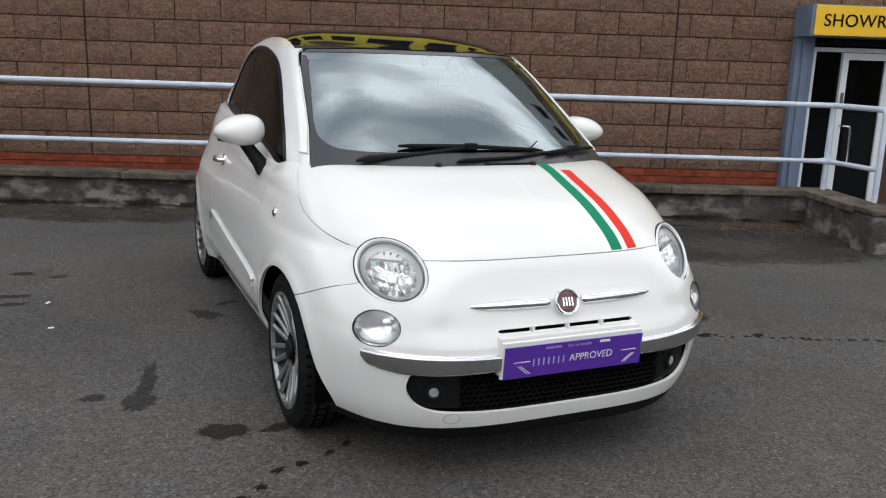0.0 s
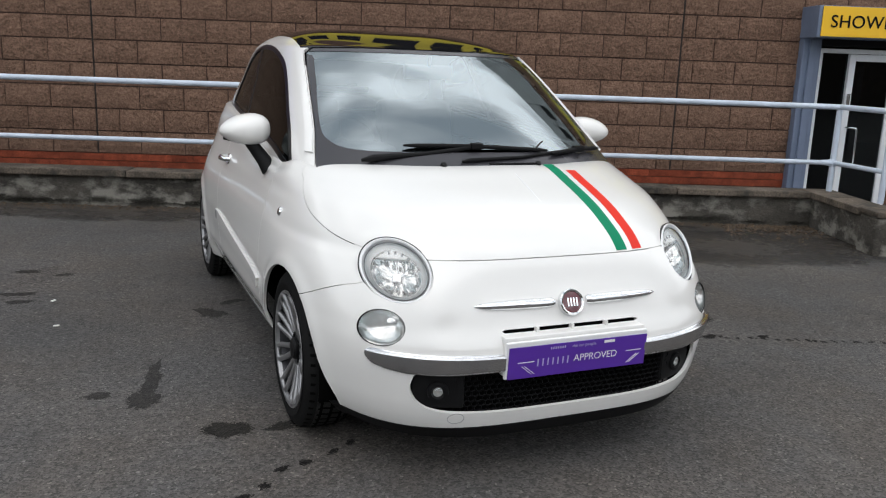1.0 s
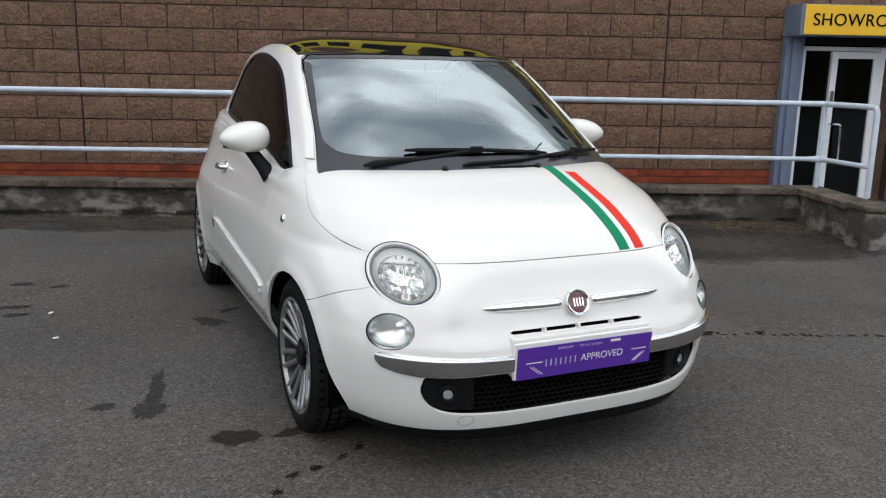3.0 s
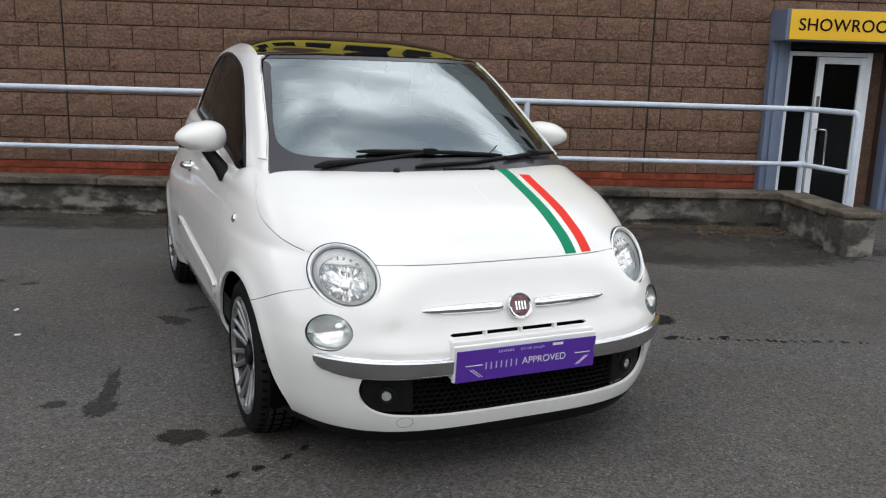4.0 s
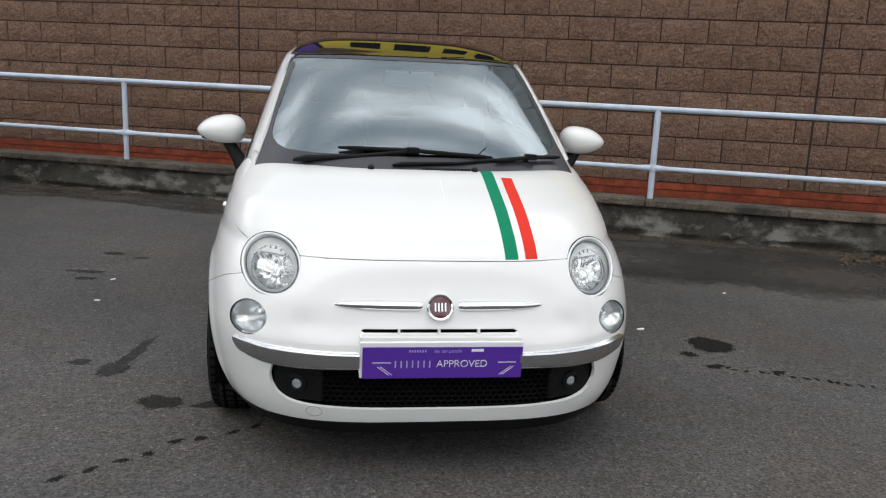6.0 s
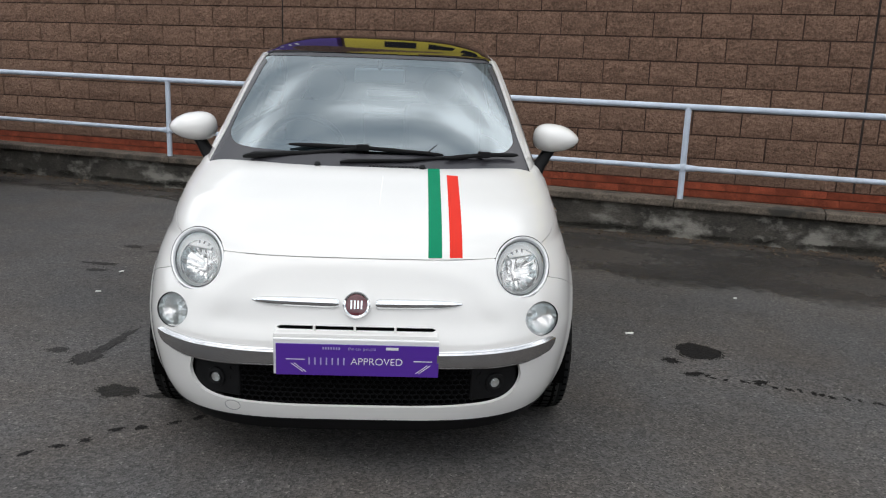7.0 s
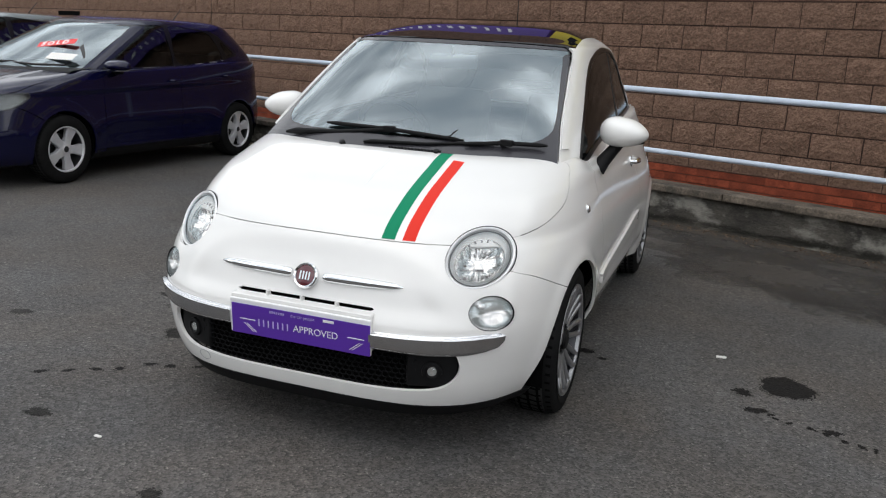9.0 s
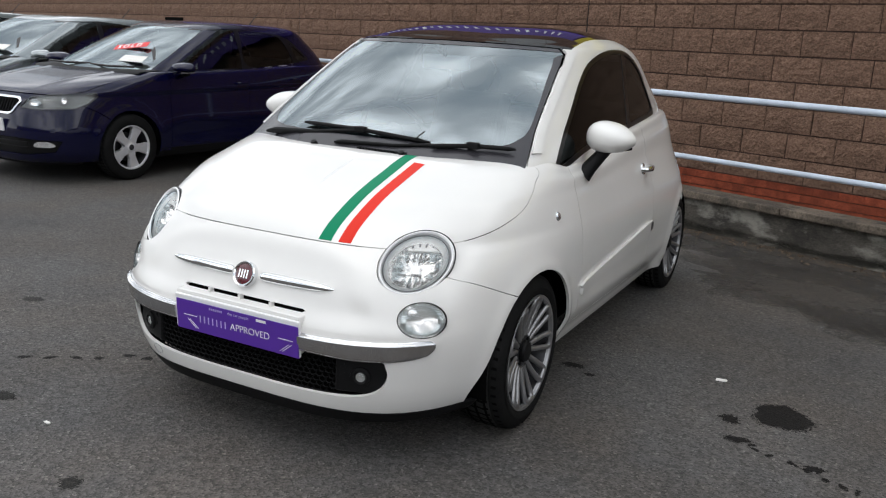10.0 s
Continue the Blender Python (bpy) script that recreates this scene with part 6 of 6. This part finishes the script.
    # near-black lining paints the shade behind the gaps
    panel("inner_shell", low, [*arch, neg(lamp_f), neg(gr_f), neg(in_f), lambda v: v[:, 2] - 0.19, lambda v: 0.95 - v[:, 2]], M_VOID, car, lift=-0.018, thick=0)
    gb = panel("grille", low, [lambda v: gr_f(v) + 0.01], M_BLACKTRIM, car, lift=-0.03, thick=0, label="black slatted grille in a chrome surround")
    for i in range(-9, 10):
        part("grille_slat", bm_box(i * 0.036 - 0.004, i * 0.036 + 0.004, -0.02, 0.02, -0.062, 0.065, 0.003), M_BLACKTRIM, gb).matrix_local = pose(0, 0.075 + 0.12 * (i * 0.036) ** 2, 0.66, -24, 0, 0)
    panel("grille_surround", low, [gr_f, lambda v: 0.016 - gr_f(v)], M_CHROME, gb, lift=0.008)
    ib = panel("lower_intake", low, [lambda v: in_f(v) + 0.01], M_BLACKTRIM, car, lift=-0.025, thick=0)
    for z in (0.29, 0.325, 0.36):
        panel("intake_slat", low, [in_f, lambda v, z=z: 0.007 - np.abs(v[:, 2] - z), lambda v: 0.50 - np.abs(v[:, 0])], M_SATIN, ib, lift=-0.008)
    panel("front_lip", low, [lambda v: 0.4 - v[:, 1], lambda v: 0.192 - v[:, 2]], M_BLACKTRIM, car)
    pl = part("number_plate", bm_box(-0.26, 0.26, -0.006, 0.006, -0.055, 0.055, 0.003), M_PLATEWHITE, car, "white number plate")
    pl.matrix_local = pose(0, -0.012, 0.495, 6, 0, 0)
    for i in range(7):
        part("plate_bar", bm_box(-0.21 + i * 0.062, -0.17 + i * 0.062, -0.0085, -0.0065, -0.035, 0.035), M_BLACKSIGN, pl)
    part("underbody", bm_box(-0.64, 0.64, 0.5, 3.5, 0.17, 0.23), M_VOID, car)
    # cowl and cabin
    cw = []
    for x in np.linspace(-0.748, 0.748, 21):
        yb = float(pchip((0, 0.5, 0.755), (0.95, 0.97, 1.02))(abs(x)))
        cw += [(x, yb - 0.02, 0.945), (x, yb + 0.002, 0.962), (x, yb + 0.16 + 0.25 * abs(x) ** 3, 0.985)]
    link_mesh("cowl", cw, [(3 * i + k, 3 * i + 3 + k, 3 * i + 4 + k, 3 * i + 1 + k) for i in range(20) for k in range(2)], M_BLACKTRIM, car, smooth=True)
    for x0, x1 in ((-0.6, 0.0), (0.02, 0.62)):
        part("wiper", bm_tube([(x0, 1.06, 1.0), ((x0 + x1) / 2, 1.03, 0.995), (x1, 1.08, 1.005)], [0.007, 0.011, 0.009], 8), M_SATIN, car, smooth=True)
    part("dashboard", bm_box(-0.68, 0.68, 1.25, 1.65, 0.70, 0.955, 0.05, 3), M_DASH, car)
    part("cabin_floor", bm_box(-0.7, 0.7, 1.2, 3.6, 0.25, 0.32), M_VOID, car)
    for sx in (1, -1):
        st = part("front_seat", bm_join(bm_box(0.36 * sx - 0.24, 0.36 * sx + 0.24, 1.85, 2.35, 0.45, 0.60, 0.05, 3), bm_box(0.36 * sx - 0.23, 0.36 * sx + 0.23, 2.30, 2.45, 0.55, 1.12, 0.05, 3), bm_box(0.36 * sx - 0.13, 0.36 * sx + 0.13, 2.40, 2.49, 1.13, 1.30, 0.04, 3)), M_SEAT, car)
    part("rear_bench", bm_join(bm_box(-0.62, 0.62, 2.75, 3.2, 0.45, 0.62, 0.05, 3), bm_box(-0.62, 0.62, 3.2, 3.33, 0.5, 1.1, 0.05, 3)), M_SEAT, car)
    part("cabin_mirror", bm_box(-0.11, 0.11, 1.80, 1.825, 1.285, 1.345, 0.01), M_SATIN, car)
    part("roof_aerial", bm_tube([(0, 3.25, 1.455), (0, 3.40, 1.60)], [0.006, 0.003], 6), M_SATIN, car)
    part("dash_paper", bm_box(-0.16, 0.16, -0.05, 0.05, -0.001, 0.001), M_PAPER, car).matrix_local = pose(0.43, 1.235, 1.05, -57, 0, 0) @ pose(0, -0.025, 0, 90, 0, 0)
    if sold:
        st = part("sold_sticker", bm_box(-0.20, 0.20, -0.001, 0.001, -0.043, 0.043), M_STICKER, car, "red windscreen sticker with white lettering")
        st.matrix_local = pose(0.18, 1.44, 1.15, -57, 0, 0) @ pose(0, -0.038, 0, 0, -14, 0)
        lettering("SOLD", 0.085, 0.0005, M_PLATEWHITE, st, pose(-0.02, -0.002, 0, 90, 0, 0), spacing=1.55, weight=0.04)
    return car


M_CARGLASS = glass_sheet("car_side_glass", (0.20, 0.21, 0.21), ior=1.6)
PARKED = pose(-5.106, 2.55, 0, 0, 0, -2.55)
build_parked(PARKED, M_NAVY, "dark navy blue five-door hatchback with silver five-spoke wheels, marked sold", True)
build_parked(PARKED @ pose(-2.35, 0.15, 0, 0, 0, 0.6), M_SILVER, "silver-grey five-door hatchback parked beside the navy one")
build_parked(PARKED @ pose(-4.7, 0.1, 0, 0, 0, 0), M_DKGREEN, "dark green hatchback at the end of the row")


# ---- marks and litter on the asphalt ----
def blot(name, x, y, rx, ry, turn, seed, lab, lumps=0.35, mat=None):
    """A flat mark with a ragged outline, a couple of millimetres proud of the ground."""
    rng = random.Random(seed)
    n = 72
    zz = 0.0007 + (seed % 9) * 0.00012
    ph = [rng.uniform(0, 6.28) for _ in range(6)]
    vs = [(0, 0, zz)]
    for i in range(n):
        a = 2 * math.pi * i / n
        k = 1 + lumps * (0.5 * math.sin(2 * a + ph[0]) + 0.4 * math.sin(3 * a + ph[1]) + 0.35 * math.sin(5 * a + ph[2]) + 0.25 * math.sin(9 * a + ph[3]) + 0.2 * math.sin(13 * a + ph[4]) + rng.uniform(-0.32, 0.32))
        vs.append((rx * k * math.cos(a), ry * k * math.sin(a), zz))
    fs = [(0, 1 + i, 1 + (i + 1) % n) for i in range(n)]
    # broken fringe of small specks round the edge
    for _ in range(int(30 + 500 * min(0.25, rx + ry))):
        e = vs[1 + rng.randrange(n)]
        g = 1 + abs(rng.gauss(0, 0.07)) + 0.004 / max(rx, ry)
        r, o = rng.uniform(0.002, 0.006) * (0.7 + 1.5 * min(0.5, rx)), len(vs)
        w, zs = rng.uniform(0, 6.28), rng.uniform(0.0002, zz - 0.00003)
        vs += [(e[0] * g + r * rng.uniform(0.6, 1.5) * math.cos(w + q * 1.26), e[1] * g + r * rng.uniform(0.6, 1.5) * math.sin(w + q * 1.26), zs) for q in range(5)]
        fs.append(tuple(range(o, o + 5)))
    ob = link_mesh(name, vs, fs, mat or M_STAIN)
    ob.matrix_world = pose(x, y, 0, 0, 0, turn)
    tagged(ob, lab, "stain", "stains on the asphalt", "structure")
    return ob


STAINS = [(1.63, 1.307, 0.098, 0.125, 20, .16), (1.505, 0.990, 0.038, 0.024, 10, .25), (1.45, 1.165, 0.035, 0.03, 0, .3), (0.834, 1.278, 0.018, 0.010, 0, .25), (-1.012, 0.655, 0.075, 0.065, -10, .22), (-1.275, 1.03, 0.05, 0.09, -15, .3),
          (-1.225, 1.25, 0.03, 0.19, -14, .35), (-0.86, 2.12, 0.06, 0.09, 20, .35), (-0.72, 2.30, 0.06, 0.03, 30, .3), (0.734, 1.347, 0.045, 0.026, 10, .2), (-1.439, 1.126, 0.04, 0.035, 0, .3),
          (-1.82, 2.765, 0.10, 0.035, -15, .3), (-1.79, 2.60, 0.06, 0.03, -15, .3), (-0.947, -0.256, 0.042, 0.03, 10, .25), (-1.77, 3.275, 0.06, 0.04, 0, .3), (-1.567, 3.145, 0.04, 0.03, 0, .3),
          (-0.223, -0.545, 0.035, 0.025, 0, .3), (-0.82, 0.62, 0.05, 0.03, 5, .3), (1.279, 3.252, 0.08, 0.03, 10, .3), (1.78, 0.90, 0.03, 0.02, 0, .3), (-1.863, 0.554, 0.05, 0.03, 0, .3)]
for i, (x, y, rx, ry, turn, lump) in enumerate(STAINS):
    blot("oil_stain", x, y, rx, ry, turn, i + 3, "dark irregular oil stain on the asphalt", lump, M_OLDSTAIN if x < -1.2 or y > 2 else M_STAIN if x > 0.7 else M_DULLSTAIN)
rng = random.Random(21)
# dotted trails of drips
for i in range(22):
    f = i / 21
    blot("oil_drip", 1.505 + 0.95 * f + rng.uniform(-0.02, 0.02), 0.985 - 0.42 * f + rng.uniform(-0.012, 0.012), rng.uniform(0.006, 0.015), rng.uniform(0.004, 0.008), rng.uniform(0, 180), 50 + i, "small dark oil drip on the asphalt", 0.25)
for i, (x, y) in enumerate(((-1.227, 0.034), (-1.137, 0.089), (-1.048, 0.151), (-0.97, 0.198), (-0.895, 0.291), (-0.808, 0.311), (-0.70, 0.36), (-0.62, 0.41))):
    blot("oil_drip", x, y, rng.uniform(0.014, 0.022), rng.uniform(0.008, 0.012), 30 + rng.uniform(-20, 20), 90 + i, "small dark oil drip on the asphalt", 0.3)


def build_litter():
    """Silt, leaf bits and grit along the foot of the low wall, and scraps of paper."""
    rng = random.Random(77)
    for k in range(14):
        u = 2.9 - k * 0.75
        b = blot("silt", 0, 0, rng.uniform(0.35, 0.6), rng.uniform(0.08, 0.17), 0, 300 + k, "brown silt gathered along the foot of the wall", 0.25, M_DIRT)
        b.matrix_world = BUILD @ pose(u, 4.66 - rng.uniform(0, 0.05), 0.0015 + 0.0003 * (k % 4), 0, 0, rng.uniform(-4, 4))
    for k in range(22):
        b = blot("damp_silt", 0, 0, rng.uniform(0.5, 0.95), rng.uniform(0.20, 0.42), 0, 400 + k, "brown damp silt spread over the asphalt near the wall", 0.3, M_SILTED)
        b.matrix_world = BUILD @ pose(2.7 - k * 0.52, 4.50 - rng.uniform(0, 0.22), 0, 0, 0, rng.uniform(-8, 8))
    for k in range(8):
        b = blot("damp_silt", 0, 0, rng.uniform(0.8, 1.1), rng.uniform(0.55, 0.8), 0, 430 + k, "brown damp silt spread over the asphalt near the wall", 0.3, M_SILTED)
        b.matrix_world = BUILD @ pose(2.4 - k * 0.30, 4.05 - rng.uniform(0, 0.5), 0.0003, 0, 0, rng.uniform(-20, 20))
    vs, fs = [], []
    for i in range(2600):
        u, n = 3.1 - rng.random() * 12.5, 4.725 - abs(rng.gauss(0, 0.11))
        if rng.random() < 0.25:
            u, n = rng.uniform(2.2, 3.1), 4.70 - abs(rng.gauss(0, 0.25))
        q = BUILD @ Vector((u, n, 0.003))
        r, a, t = rng.uniform(0.004, 0.016), rng.uniform(0, 6.28), rng.uniform(0.002, 0.012)
        o = len(vs)
        for s in range(4):
            vs.append((q.x + r * math.cos(a + s * 1.57) * (1.6 if s % 2 else 0.7), q.y + r * math.sin(a + s * 1.57) * (1.6 if s % 2 else 0.7), 0.003 + (t if s in (0, 1) else 0.0)))
        vs.append((q.x, q.y, 0.004 + t))
        fs += [(o, o + 1, o + 4), (o + 1, o + 2, o + 4), (o + 2, o + 3, o + 4), (o + 3, o, o + 4)]
    d = link_mesh("leaf_litter", vs, fs, M_DEBRIS)
    tagged(d, "brown leaf scraps and grit along the low wall", "litter", kind="stuff")
    for x, y, L, a in ((1.347, 1.559, 0.026, 20), (-1.62, 2.56, 0.02, 60), (-1.60, 2.1, 0.016, 10), (2.2, 2.3, 0.016, 30), (-0.62, -0.32, 0.014, 0), (0.9, -0.9, 0.012, 40)):
        bm = bm_prism([(-L, -L * 0.3), (L * 0.6, -L * 0.42), (L, 0), (L * 0.8, L * 0.35), (-L * 0.8, L * 0.3)], 0.003, 0.008)
        o = part("paper_scrap", bm, M_PAPER)
        o.matrix_world = pose(x, y, 0, 4, 3, a)
        tagged(o, "small scrap of white paper lying on asphalt", "litter", "scraps of paper")


build_litter()


# ---- plain unseen blocks, added behind the camera to darken the horizon in reflections ----

def build_surroundings():
    for nm, x0, x1, y0, y1, h, mat in (("building_east", 26.0, 34.0, -30.0, 2.0, 4.5, M_COPING), ("building_south", -30.0, 12.0, -30.0, -24.0, 6.0, M_COPING)):
        b = part(nm, bm_box(x0, x1, y0, y1, 0.0, h), mat)
        tagged(b, "plain unseen block added behind the camera for reflections", "building", kind="structure")


build_surroundings()
